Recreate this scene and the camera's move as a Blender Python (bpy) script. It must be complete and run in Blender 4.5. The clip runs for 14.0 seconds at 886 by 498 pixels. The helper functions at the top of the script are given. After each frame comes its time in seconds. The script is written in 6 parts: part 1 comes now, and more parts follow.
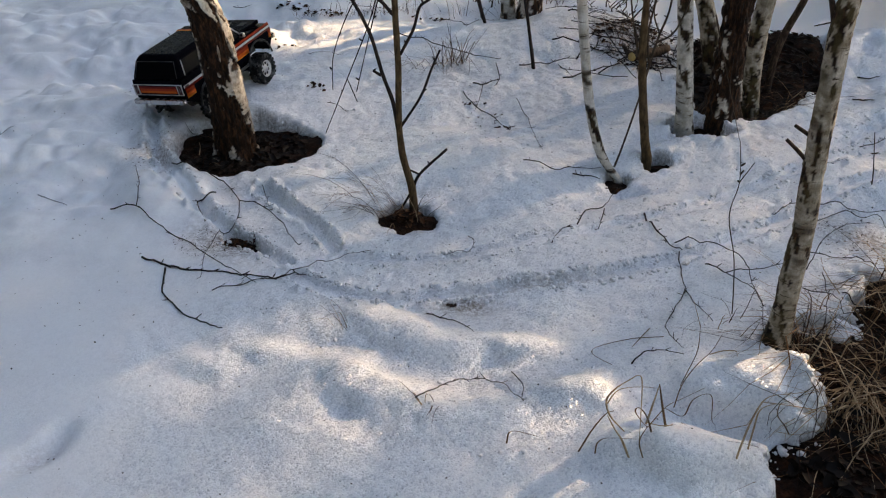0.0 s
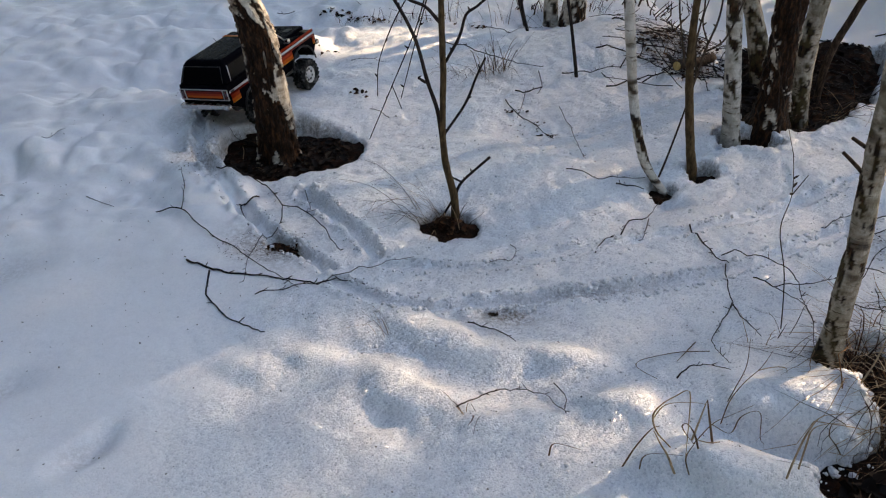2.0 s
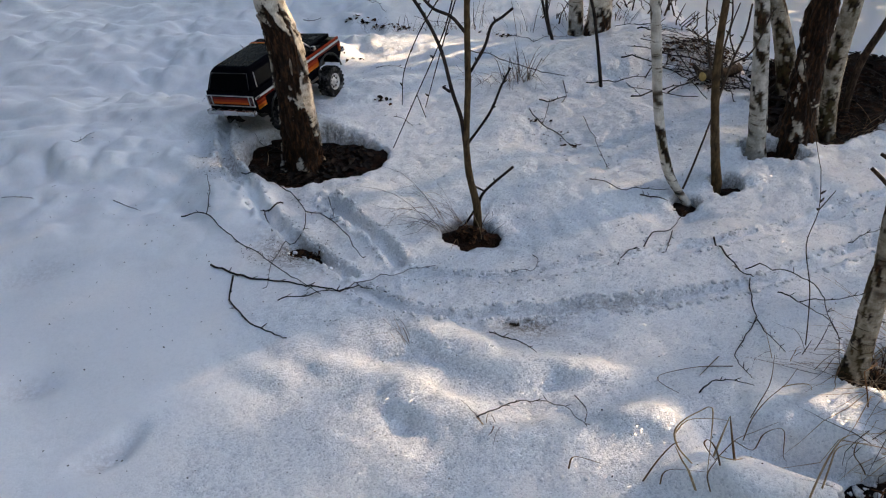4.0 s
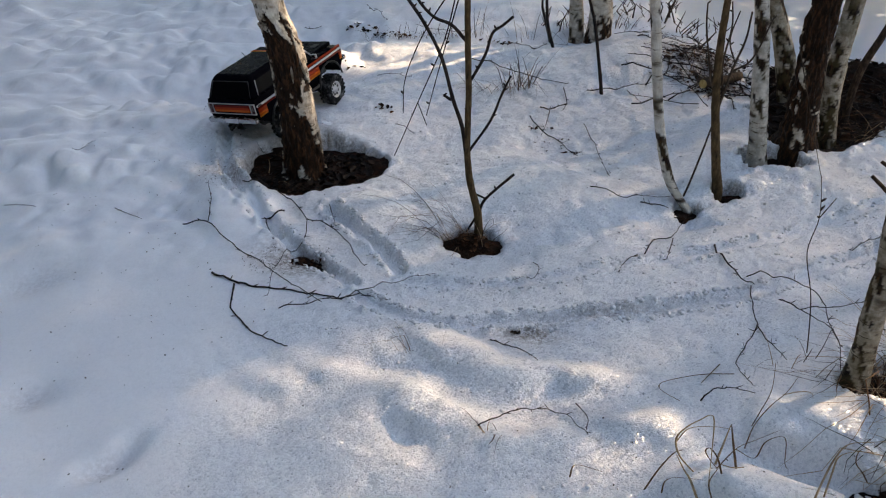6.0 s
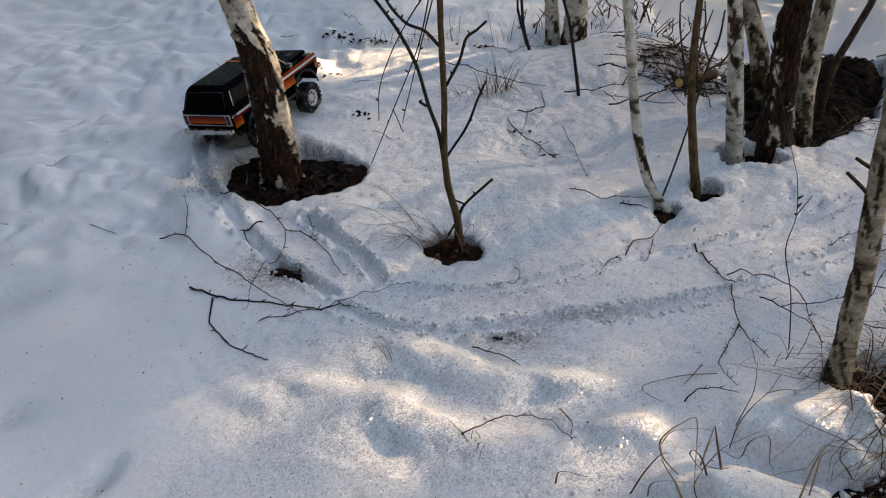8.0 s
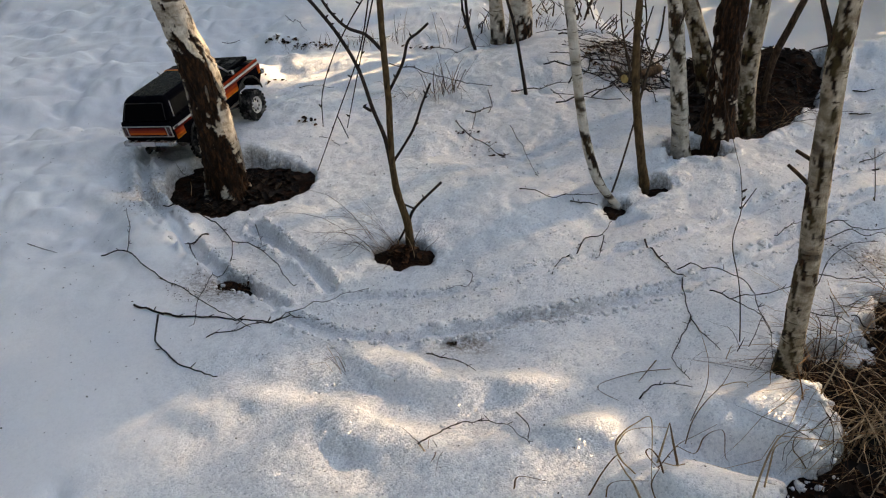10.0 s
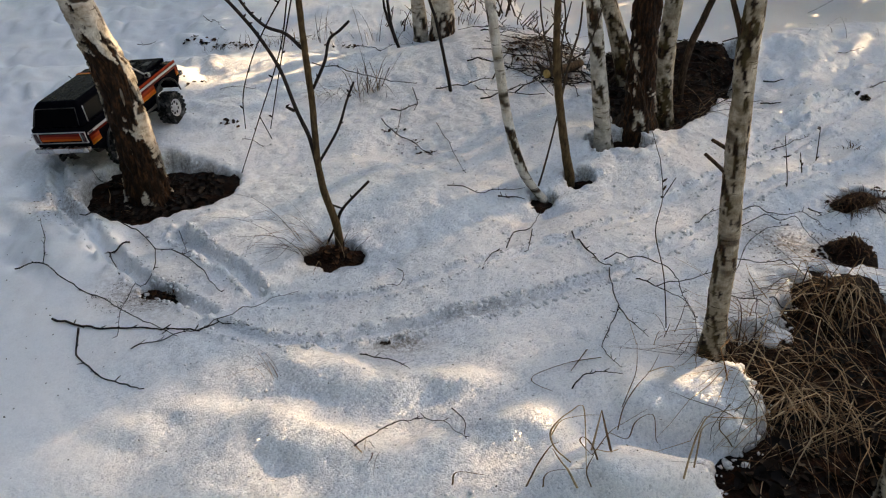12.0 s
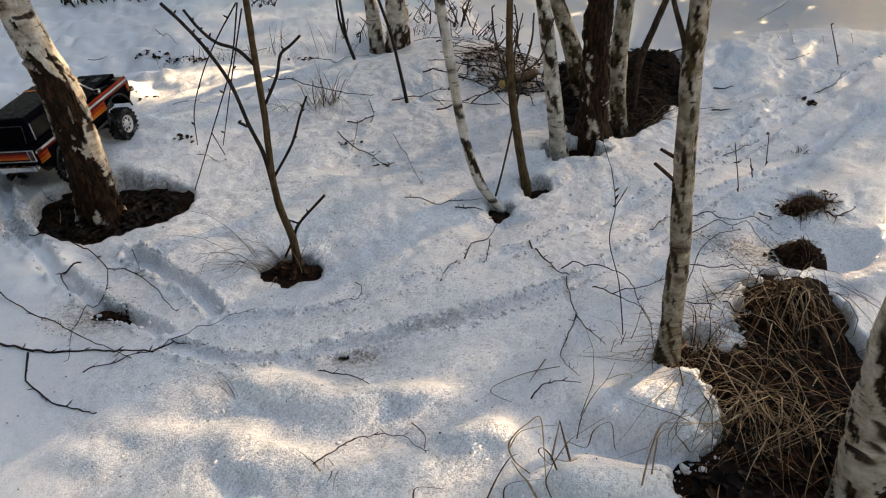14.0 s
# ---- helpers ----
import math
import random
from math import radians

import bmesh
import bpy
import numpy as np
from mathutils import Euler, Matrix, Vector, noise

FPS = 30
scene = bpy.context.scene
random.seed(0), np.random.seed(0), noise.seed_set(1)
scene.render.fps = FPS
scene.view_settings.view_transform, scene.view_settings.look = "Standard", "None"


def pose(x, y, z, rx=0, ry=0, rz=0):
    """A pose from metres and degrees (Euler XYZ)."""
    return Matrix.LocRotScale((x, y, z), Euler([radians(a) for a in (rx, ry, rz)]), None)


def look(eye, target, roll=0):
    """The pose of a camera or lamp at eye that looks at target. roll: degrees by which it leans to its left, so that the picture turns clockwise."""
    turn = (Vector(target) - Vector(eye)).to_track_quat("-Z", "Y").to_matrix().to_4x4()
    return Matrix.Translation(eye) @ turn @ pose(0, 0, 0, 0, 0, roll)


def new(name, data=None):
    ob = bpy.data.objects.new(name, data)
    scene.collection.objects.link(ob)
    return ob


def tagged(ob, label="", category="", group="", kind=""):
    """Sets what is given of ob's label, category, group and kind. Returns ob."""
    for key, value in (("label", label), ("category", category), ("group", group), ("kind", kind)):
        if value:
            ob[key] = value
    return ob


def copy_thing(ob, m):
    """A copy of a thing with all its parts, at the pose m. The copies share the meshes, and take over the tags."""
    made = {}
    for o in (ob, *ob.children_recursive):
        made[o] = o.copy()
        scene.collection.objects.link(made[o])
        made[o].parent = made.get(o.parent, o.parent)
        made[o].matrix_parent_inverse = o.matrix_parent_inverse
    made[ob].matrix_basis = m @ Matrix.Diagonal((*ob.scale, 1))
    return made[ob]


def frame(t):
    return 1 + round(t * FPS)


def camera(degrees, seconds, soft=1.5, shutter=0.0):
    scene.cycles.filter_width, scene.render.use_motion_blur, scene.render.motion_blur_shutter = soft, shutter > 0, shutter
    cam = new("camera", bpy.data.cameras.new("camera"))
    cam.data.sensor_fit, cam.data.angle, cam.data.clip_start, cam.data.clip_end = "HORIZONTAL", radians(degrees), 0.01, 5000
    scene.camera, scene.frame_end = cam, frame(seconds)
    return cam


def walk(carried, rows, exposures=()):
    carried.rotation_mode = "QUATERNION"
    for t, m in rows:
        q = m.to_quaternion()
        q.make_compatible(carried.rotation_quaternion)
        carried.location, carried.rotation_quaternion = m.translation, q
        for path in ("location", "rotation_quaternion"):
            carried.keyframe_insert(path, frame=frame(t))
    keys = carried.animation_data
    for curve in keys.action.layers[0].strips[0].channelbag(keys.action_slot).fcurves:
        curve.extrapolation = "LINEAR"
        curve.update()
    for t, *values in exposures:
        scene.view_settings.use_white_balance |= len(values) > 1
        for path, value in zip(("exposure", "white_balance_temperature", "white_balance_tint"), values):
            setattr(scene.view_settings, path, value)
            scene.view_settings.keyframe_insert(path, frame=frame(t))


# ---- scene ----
cam = camera(59.2, 14.0, 1.15)
PATH = [
    (0, (0.02, 0.003, 1.224), (0.006, 1.651, 0.09), -0.4),
    (0.5, (0.017, 0.016, 1.225), (-0.012, 1.67, 0.101), -0.6),
    (1, (0.011, 0.017, 1.228), (-0.041, 1.675, 0.111), -0.9),
    (1.5, (0.003, 0.013, 1.227), (-0.079, 1.67, 0.109), -1.1),
    (2, (-0.004, 0.012, 1.222), (-0.103, 1.667, 0.103), -1.0),
    (2.5, (-0.005, 0.013, 1.225), (-0.125, 1.667, 0.107), -1.0),
    (3, (-0.006, 0.015, 1.231), (-0.143, 1.672, 0.119), -1.1),
    (5.5, (-0.011, 0.014, 1.234), (-0.167, 1.676, 0.132), -1.1),
    (6, (-0.008, 0.015, 1.236), (-0.163, 1.683, 0.143), -1.2),
    (6.5, (-0.004, 0.019, 1.23), (-0.159, 1.687, 0.138), -1.4),
    (7, (-0.002, 0.026, 1.228), (-0.153, 1.692, 0.131), -1.6),
    (7.5, (0.003, 0.029, 1.229), (-0.135, 1.699, 0.137), -1.8),
    (8, (0.006, 0.033, 1.237), (-0.112, 1.708, 0.15), -2.2),
    (10.5, (0.028, 0.064, 1.233), (0.055, 1.74, 0.142), -2.4),
    (11, (0.024, 0.063, 1.236), (0.096, 1.739, 0.146), -2.2),
    (11.5, (0.032, 0.064, 1.23), (0.15, 1.734, 0.136), -1.9),
    (12, (0.032, 0.065, 1.23), (0.193, 1.728, 0.131), -1.5),
    (12.5, (0.037, 0.067, 1.237), (0.231, 1.73, 0.142), -1.3),
    (13, (0.044, 0.068, 1.242), (0.266, 1.731, 0.153), -1.2),
    (13.5, (0.05, 0.069, 1.239), (0.288, 1.731, 0.153), -1.2),
    (14, (0.053, 0.07, 1.238), (0.305, 1.732, 0.155), -1.2),
]
walk(cam, [(t, look(eye, target, roll)) for t, eye, target, roll in PATH],
     [(0.0, 2.05, 7700, 13), (3.0, 2.05, 7350, 13), (6.5, 2.06, 7550, 13), (8.0, 2.08, 8000, 13), (10.5, 2.14, 8550, 12), (14.0, 2.21, 8650, 12)])

# ---- sky and sun: a low afternoon sun behind an added belt of spruces, the rest lit by the sky ----
SUN_BEARING, SUN_HEIGHT = 54.0, 22.0  # degrees clockwise from y, degrees above the ground
TO_SUN = Vector((math.sin(radians(SUN_BEARING)) * math.cos(radians(SUN_HEIGHT)),
                 math.cos(radians(SUN_BEARING)) * math.cos(radians(SUN_HEIGHT)), math.sin(radians(SUN_HEIGHT))))
world = bpy.data.worlds.new("sky")
scene.world = world
world.use_nodes = True
sky = world.node_tree.nodes.new("ShaderNodeTexSky")
sky.sky_type, sky.sun_disc = "NISHITA", False
sky.sun_elevation, sky.sun_rotation = radians(SUN_HEIGHT), radians(SUN_BEARING)
sky.dust_density, sky.ozone_density = 1.5, 1.0
back = world.node_tree.nodes["Background"]
world.node_tree.links.new(sky.outputs[0], back.inputs[0])
back.inputs[1].default_value = 0.107
sun = new("sun", bpy.data.lights.new("sun", "SUN"))
sun.data.energy, sun.data.angle, sun.data.color = 2.85, radians(0.85), (1.0, 0.80, 0.57)
sun.matrix_world = look((0, 0, 0), -TO_SUN)
sun.location = (9, 7, 9)


# ---- materials ----
def material(name, rough=0.8, metal=0.0):
    m = bpy.data.materials.new(name)
    m.use_nodes = True
    b = m.node_tree.nodes["Principled BSDF"]
    b.inputs["Roughness"].default_value, b.inputs["Metallic"].default_value = rough, metal
    b.inputs["Specular IOR Level"].default_value = 0.15 if rough > 0.55 else 0.4
    return m, m.node_tree.nodes, m.node_tree.links, b


def grain(nodes, links, size, detail=4.0, stretch=(1, 1, 1), rough=0.55):
    """A noise whose grains are about size metres, in the object's own metres."""
    tex, mp, nz = nodes.new("ShaderNodeTexCoord"), nodes.new("ShaderNodeMapping"), nodes.new("ShaderNodeTexNoise")
    mp.inputs["Scale"].default_value = stretch
    nz.inputs["Scale"].default_value, nz.inputs["Detail"].default_value, nz.inputs["Roughness"].default_value = 1 / size, detail, rough
    links.new(tex.outputs["Object"], mp.inputs[0])
    links.new(mp.outputs[0], nz.inputs["Vector"])
    return nz.outputs["Fac"]


def ramp(nodes, links, source, stops):
    r = nodes.new("ShaderNodeValToRGB")
    while len(r.color_ramp.elements) < len(stops):
        r.color_ramp.elements.new(0.5)
    for e, (at, colour) in zip(r.color_ramp.elements, stops):
        e.position, e.color = at, (*colour, 1)
    links.new(source, r.inputs[0])
    return r.outputs[0]


def blend(nodes, links, fac, a, b, mode="MIX"):
    m = nodes.new("ShaderNodeMix")
    m.data_type, m.blend_type = "RGBA", mode
    for socket, v in ((m.inputs[0], fac), (m.inputs[6], a), (m.inputs[7], b)):
        if isinstance(v, (int, float)):
            socket.default_value = v
        elif isinstance(v, tuple):
            socket.default_value = (*v, 1)
        else:
            links.new(v, socket)
    return m.outputs[2]


def relief(nodes, links, b, *layers, normal=None):
    """Bumps, one on another: (height source, metres, strength)."""
    for source, deep, strength in layers:
        n = nodes.new("ShaderNodeBump")
        n.inputs["Distance"].default_value, n.inputs["Strength"].default_value = deep, strength
        links.new(source, n.inputs["Height"])
        if normal:
            links.new(normal, n.inputs["Normal"])
        normal = n.outputs[0]
    links.new(normal, b.inputs["Normal"])


def attribute(nodes, name):
    a = nodes.new("ShaderNodeAttribute")
    a.attribute_name = name
    return a.outputs["Fac"]


def snow_material():
    """Old snow of coarse ice grains; the attribute coarse says where the grains lie open."""
    m, n, l, b = material("old_snow", 0.5)
    tex = n.new("ShaderNodeTexCoord")

    def cells(scale):
        v = n.new("ShaderNodeTexVoronoi")
        v.inputs["Scale"].default_value = scale
        l.new(tex.outputs["Object"], v.inputs["Vector"])
        return v

    def times(a, b_):
        k = n.new("ShaderNodeMath")
        k.operation = "MULTIPLY"
        for socket, v in ((k.inputs[0], a), (k.inputs[1], b_)):
            if isinstance(v, (int, float)):
                socket.default_value = v
            else:
                l.new(v, socket)
        return k.outputs[0]

    coarse = attribute(n, "coarse")
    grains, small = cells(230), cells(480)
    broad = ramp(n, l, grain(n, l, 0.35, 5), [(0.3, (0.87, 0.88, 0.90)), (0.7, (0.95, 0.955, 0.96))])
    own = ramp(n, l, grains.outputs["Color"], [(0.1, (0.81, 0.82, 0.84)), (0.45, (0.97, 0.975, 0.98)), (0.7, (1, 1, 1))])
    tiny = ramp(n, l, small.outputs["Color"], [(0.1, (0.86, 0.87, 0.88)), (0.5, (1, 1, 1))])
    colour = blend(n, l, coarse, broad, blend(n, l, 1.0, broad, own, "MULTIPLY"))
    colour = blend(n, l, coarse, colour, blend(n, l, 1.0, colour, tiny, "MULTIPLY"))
    specks = ramp(n, l, grain(n, l, 0.012, 6, rough=0.75), [(0.37, (0, 0, 0)), (0.60, (1, 1, 1))])
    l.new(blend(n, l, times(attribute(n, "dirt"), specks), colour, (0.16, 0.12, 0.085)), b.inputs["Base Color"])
    b.inputs["Specular IOR Level"].default_value = 0.35
    l.new(blend(n, l, coarse, (0.68, 0.68, 0.68), ramp(n, l, grains.outputs["Color"], [(0.0, (0.2, 0.2, 0.2)), (1.0, (0.75, 0.75, 0.75))])), b.inputs["Roughness"])
    # every grain has a face with a tilt of its own, which glints in the light
    geo, centred = n.new("ShaderNodeNewGeometry"), n.new("ShaderNodeVectorMath")
    centred.operation, centred.inputs[1].default_value = "SUBTRACT", (0.5, 0.5, 0.5)
    l.new(grains.outputs["Color"], centred.inputs[0])

    def facets(much):
        spread, tilt, unit = (n.new("ShaderNodeVectorMath") for _ in range(3))
        spread.operation, tilt.operation, unit.operation = "SCALE", "ADD", "NORMALIZE"
        l.new(times(coarse, much), spread.inputs["Scale"])
        l.new(centred.outputs[0], spread.inputs[0])
        l.new(spread.outputs[0], tilt.inputs[0])
        l.new(geo.outputs["Normal"], tilt.inputs[1])
        l.new(tilt.outputs[0], unit.inputs[0])
        return unit.outputs[0]

    l.new(facets(1.8), b.inputs["Coat Normal"])
    l.new(times(coarse, 0.7), b.inputs["Coat Weight"])
    b.inputs["Coat Roughness"].default_value = 0.27
    relief(n, l, b, (times(grain(n, l, 0.03, 5, rough=0.55), coarse), 0.008, 0.5), (times(grains.outputs["Distance"], coarse), -0.005, 0.3),
           (times(small.outputs["Distance"], coarse), -0.003, 0.3), normal=facets(0.40))
    b.inputs["Subsurface Weight"].default_value, b.inputs["Subsurface Scale"].default_value = 0.45, 0.016
    b.inputs["Subsurface Radius"].default_value = (0.8, 0.9, 1.0)
    return m


def soil_material():
    m, n, l, b = material("bare_soil", 0.95)
    colour = ramp(n, l, grain(n, l, 0.05, 7, rough=0.7), [(0.3, (0.003, 0.0015, 0.001)), (0.52, (0.012, 0.0045, 0.002)), (0.70, (0.048, 0.016, 0.006)), (0.8, (0.085, 0.032, 0.013))])
    l.new(colour, b.inputs["Base Color"])
    relief(n, l, b, (grain(n, l, 0.03, 6, rough=0.7), 0.02, 0.8), (grain(n, l, 0.005, 3), 0.004, 0.6))
    return m


def birch_material(name="birch_bark", stops=((0.30, (0.12, 0.085, 0.055)), (0.42, (0.46, 0.39, 0.31)), (0.62, (0.76, 0.71, 0.63)))):
    """White papery bark where the attribute paper is 1, dark cork where it is 0."""
    m, n, l, b = material(name, 0.7)
    paper = ramp(n, l, grain(n, l, 0.05, 6, (1, 1, 1.4), 0.65), stops)
    lines = ramp(n, l, grain(n, l, 0.02, 3, (0.35, 0.35, 3.2)), [(0.63, (1, 1, 1)), (0.70, (0.14, 0.10, 0.07))])
    paper = blend(n, l, 1.0, paper, lines, "MULTIPLY")
    cork = ramp(n, l, grain(n, l, 0.02, 7, (1.6, 1.6, 0.5), 0.7), [(0.3, (0.004, 0.002, 0.0014)), (0.5, (0.020, 0.009, 0.0045)), (0.62, (0.075, 0.034, 0.015)), (0.8, (0.22, 0.11, 0.05))])
    lichen = ramp(n, l, grain(n, l, 0.035, 4), [(0.44, (0, 0, 0)), (0.58, (1, 1, 1))])
    moss = n.new("ShaderNodeMath")
    moss.operation = "MULTIPLY"
    l.new(lichen, moss.inputs[0])
    l.new(attribute(n, "moss"), moss.inputs[1])
    both = blend(n, l, attribute(n, "paper"), cork, paper)
    l.new(blend(n, l, moss.outputs[0], both, (0.11, 0.085, 0.035)), b.inputs["Base Color"])
    relief(n, l, b, (grain(n, l, 0.014, 6, (1.5, 1.5, 0.5), 0.7), 0.012, 0.8), (grain(n, l, 0.003, 3, (0.5, 0.5, 2)), 0.001, 0.5))
    return m


def bark_material(name, dark, mid, light, rough=0.8):
    m, n, l, b = material(name, rough)
    l.new(ramp(n, l, grain(n, l, 0.015, 6, (1.5, 1.5, 0.5), 0.65), [(0.3, dark), (0.5, mid), (0.74, light)]), b.inputs["Base Color"])
    relief(n, l, b, (grain(n, l, 0.008, 5, (1.5, 1.5, 0.5)), 0.003, 0.7))
    return m


def island_material(name, stops, rough=0.75, size=0.01):
    """Each blade or leaf of a joined mesh takes a colour of its own."""
    m, n, l, b = material(name, rough)
    geo = n.new("ShaderNodeNewGeometry")
    own = ramp(n, l, geo.outputs["Random Per Island"], stops)
    fine = ramp(n, l, grain(n, l, size, 4), [(0.3, (0.6, 0.6, 0.6)), (0.7, (1, 1, 1))])
    l.new(blend(n, l, 1.0, own, fine, "MULTIPLY"), b.inputs["Base Color"])
    return m


def paint_material(name, colour, rough=0.22, metal=0.0, coat=0.25, dust=0.03):
    m, n, l, b = material(name, rough, metal)
    film = ramp(n, l, grain(n, l, 0.03, 6, rough=0.7), [(0.5, (0, 0, 0)), (0.8, (dust, dust, dust))])
    l.new(blend(n, l, film, colour, (0.5, 0.5, 0.52)), b.inputs["Base Color"])
    l.new(ramp(n, l, grain(n, l, 0.02, 5), [(0.35, (rough, rough, rough)), (0.75, (rough + 0.16,) * 3)]), b.inputs["Roughness"])
    b.inputs["Coat Weight"].default_value, b.inputs["Coat Roughness"].default_value = coat, 0.08
    return m


SNOW, SOIL, BIRCH = snow_material(), soil_material(), birch_material()
WHITE_BIRCH = birch_material("white_birch_bark", ((0.28, (0.22, 0.17, 0.12)), (0.38, (0.55, 0.50, 0.43)), (0.65, (0.78, 0.75, 0.70))))
GREY_BIRCH = birch_material("grey_birch_bark", ((0.31, (0.10, 0.07, 0.045)), (0.44, (0.38, 0.32, 0.25)), (0.66, (0.68, 0.63, 0.54))))
OLIVE_BARK = bark_material("olive_brown_bark", (0.030, 0.019, 0.010), (0.085, 0.054, 0.026), (0.17, 0.115, 0.062))
BROWN_BARK = bark_material("brown_bark", (0.012, 0.008, 0.006), (0.045, 0.028, 0.019), (0.12, 0.08, 0.055))
DARK_TWIG = bark_material("dark_twig_bark", (0.008, 0.006, 0.006), (0.022, 0.015, 0.013), (0.055, 0.038, 0.030), 0.6)
GREY_TWIG = bark_material("grey_brown_twig_bark", (0.02, 0.014, 0.010), (0.06, 0.042, 0.03), (0.13, 0.10, 0.075))
GRASS = island_material("dead_grass", [(0.0, (0.014, 0.005, 0.0025)), (0.5, (0.055, 0.022, 0.010)), (0.78, (0.21, 0.105, 0.046)), (1.0, (0.60, 0.44, 0.28))])
BROWN_GRASS = island_material("brown_grass", [(0.0, (0.014, 0.005, 0.002)), (0.5, (0.050, 0.021, 0.010)), (0.85, (0.13, 0.060, 0.028)), (1.0, (0.28, 0.17, 0.09))])
PALE_GRASS = island_material("bleached_grass", [(0.0, (0.17, 0.095, 0.048)), (0.5, (0.38, 0.25, 0.14)), (1.0, (0.62, 0.47, 0.31))])
LEAF = island_material("fallen_leaves", [(0.0, (0.008, 0.004, 0.0025)), (0.7, (0.055, 0.022, 0.009)), (0.93, (0.13, 0.058, 0.026)), (1.0, (0.30, 0.19, 0.11))])
WET_LEAF = island_material("wet_leaves", [(0.0, (0.003, 0.002, 0.0015)), (0.7, (0.014, 0.007, 0.004)), (0.95, (0.05, 0.026, 0.014)), (1.0, (0.12, 0.08, 0.05))], 0.6)
LITTER = island_material("bark_crumbs", [(0.0, (0.012, 0.009, 0.007)), (0.7, (0.05, 0.032, 0.02)), (1.0, (0.14, 0.09, 0.055))])
NEEDLES = island_material("spruce_needles", [(0.0, (0.012, 0.025, 0.010)), (1.0, (0.035, 0.06, 0.022))])
STRAW = bark_material("straw", (0.22, 0.15, 0.085), (0.42, 0.31, 0.19), (0.58, 0.46, 0.31))
DRY_STALK = bark_material("dry_stalk", (0.07, 0.042, 0.022), (0.16, 0.10, 0.055), (0.30, 0.21, 0.13))
CUT_WOOD = bark_material("fresh_cut_wood", (0.35, 0.22, 0.07), (0.55, 0.38, 0.14), (0.65, 0.48, 0.22))

# ---- the lie of the land: plain functions of the plan, in metres ----
def hashed(i, j, seed):
    v = np.sin(i * 127.1 + j * 311.7 + seed * 74.7) * 43758.5453
    return v - np.floor(v)


def lattice(x, y, size, seed):
    """Smooth noise from -1 to 1 whose bumps are size metres wide."""
    c, s = math.cos(seed * 1.7 + 0.5), math.sin(seed * 1.7 + 0.5)
    x, y = np.asarray(x, float), np.asarray(y, float)
    x, y = (c * x + s * y) / size + 900.0, (c * y - s * x) / size + 900.0
    i, j = np.floor(x), np.floor(y)
    u, v = x - i, y - j
    u, v = u * u * u * (u * (6 * u - 15) + 10), v * v * v * (v * (6 * v - 15) + 10)
    a, b = hashed(i, j, seed), hashed(i + 1, j, seed)
    c, d = hashed(i, j + 1, seed), hashed(i + 1, j + 1, seed)
    return 2 * (a + (b - a) * u + (c - a) * v + (a - b - c + d) * u * v) - 1


def cups(x, y, size, seed, soft=9.0):
    """Rounded bowls with raised rims between them, about size metres across: 0 at a bowl's floor, near 1 on the rims."""
    x, y = np.asarray(x, float) / size + 400.0, np.asarray(y, float) / size + 400.0
    i, j = np.floor(x), np.floor(y)
    total = np.zeros(np.shape(x))
    for di in (-1, 0, 1):
        for dj in (-1, 0, 1):
            u, v = i + di + 0.1 + 0.8 * hashed(i + di, j + dj, seed) - x, j + dj + 0.1 + 0.8 * hashed(i + di, j + dj, seed + 31) - y
            total = total + np.exp(-soft * (u * u + v * v))
    return np.clip(-np.log(total + 1e-9) / soft * 2.0, -0.4, 1.6)


def step(a, b, v):
    t = np.clip((v - a) / (b - a), 0, 1)
    return t * t * (3 - 2 * t)


def line_distance(x, y, line):
    best = np.full(np.shape(x), 1e9)
    for (x0, y0), (x1, y1) in zip(line, line[1:]):
        dx, dy = x1 - x0, y1 - y0
        t = np.clip(((x - x0) * dx + (y - y0) * dy) / (dx * dx + dy * dy), 0, 1)
        best = np.minimum(best, np.hypot(x - x0 - t * dx, y - y0 - t * dy))
    return best


def inside(x, y, outline):
    """Metres by which a place lies inside an outline; minus outside it."""
    within = np.zeros(np.shape(x), bool)
    for (x0, y0), (x1, y1) in zip(outline, outline[1:] + outline[:1]):
        crosses = (y0 > y) != (y1 > y)
        within ^= crosses & (x < (x1 - x0) * (y - y0) / (y1 - y0 + 1e-12) + x0)
    far = line_distance(x, y, outline + outline[:1])
    return np.where(within, far, -far)


def hump(x, y, cx, cy, rx, ry, high, turn=0.0, power=1.0):
    c, s = math.cos(radians(turn)), math.sin(radians(turn))
    u, v = ((x - cx) * c + (y - cy) * s) / rx, ((y - cy) * c - (x - cx) * s) / ry
    return high * np.exp(-((u * u + v * v) ** power))


# Bare spots in the snow: ovals (x, y, half widths, turn) and outlines.
OVALS = [(-0.69, 2.455, 0.245, 0.22, 5), (-0.10, 1.975, 0.085, 0.07, 12), (0.566, 2.198, 0.052, 0.034, 15),
         (0.69, 2.30, 0.066, 0.048, 0), (0.868, 2.488, 0.105, 0.07, 0), (-0.575, 1.835, 0.044, 0.03, -25),
         (1.49, 1.975, 0.062, 0.045, -20), (1.35, 1.765, 0.034, 0.028, 0), (0.03, 1.535, 0.014, 0.01, 0)]
HOLLOW = [(0.98, 3.30), (1.0, 3.12), (0.90, 2.86), (0.95, 2.66), (1.07, 2.63), (1.16, 2.57), (1.32, 2.71), (1.48, 2.92),
          (1.62, 3.12), (1.72, 3.36), (1.46, 3.46), (1.14, 3.38)]
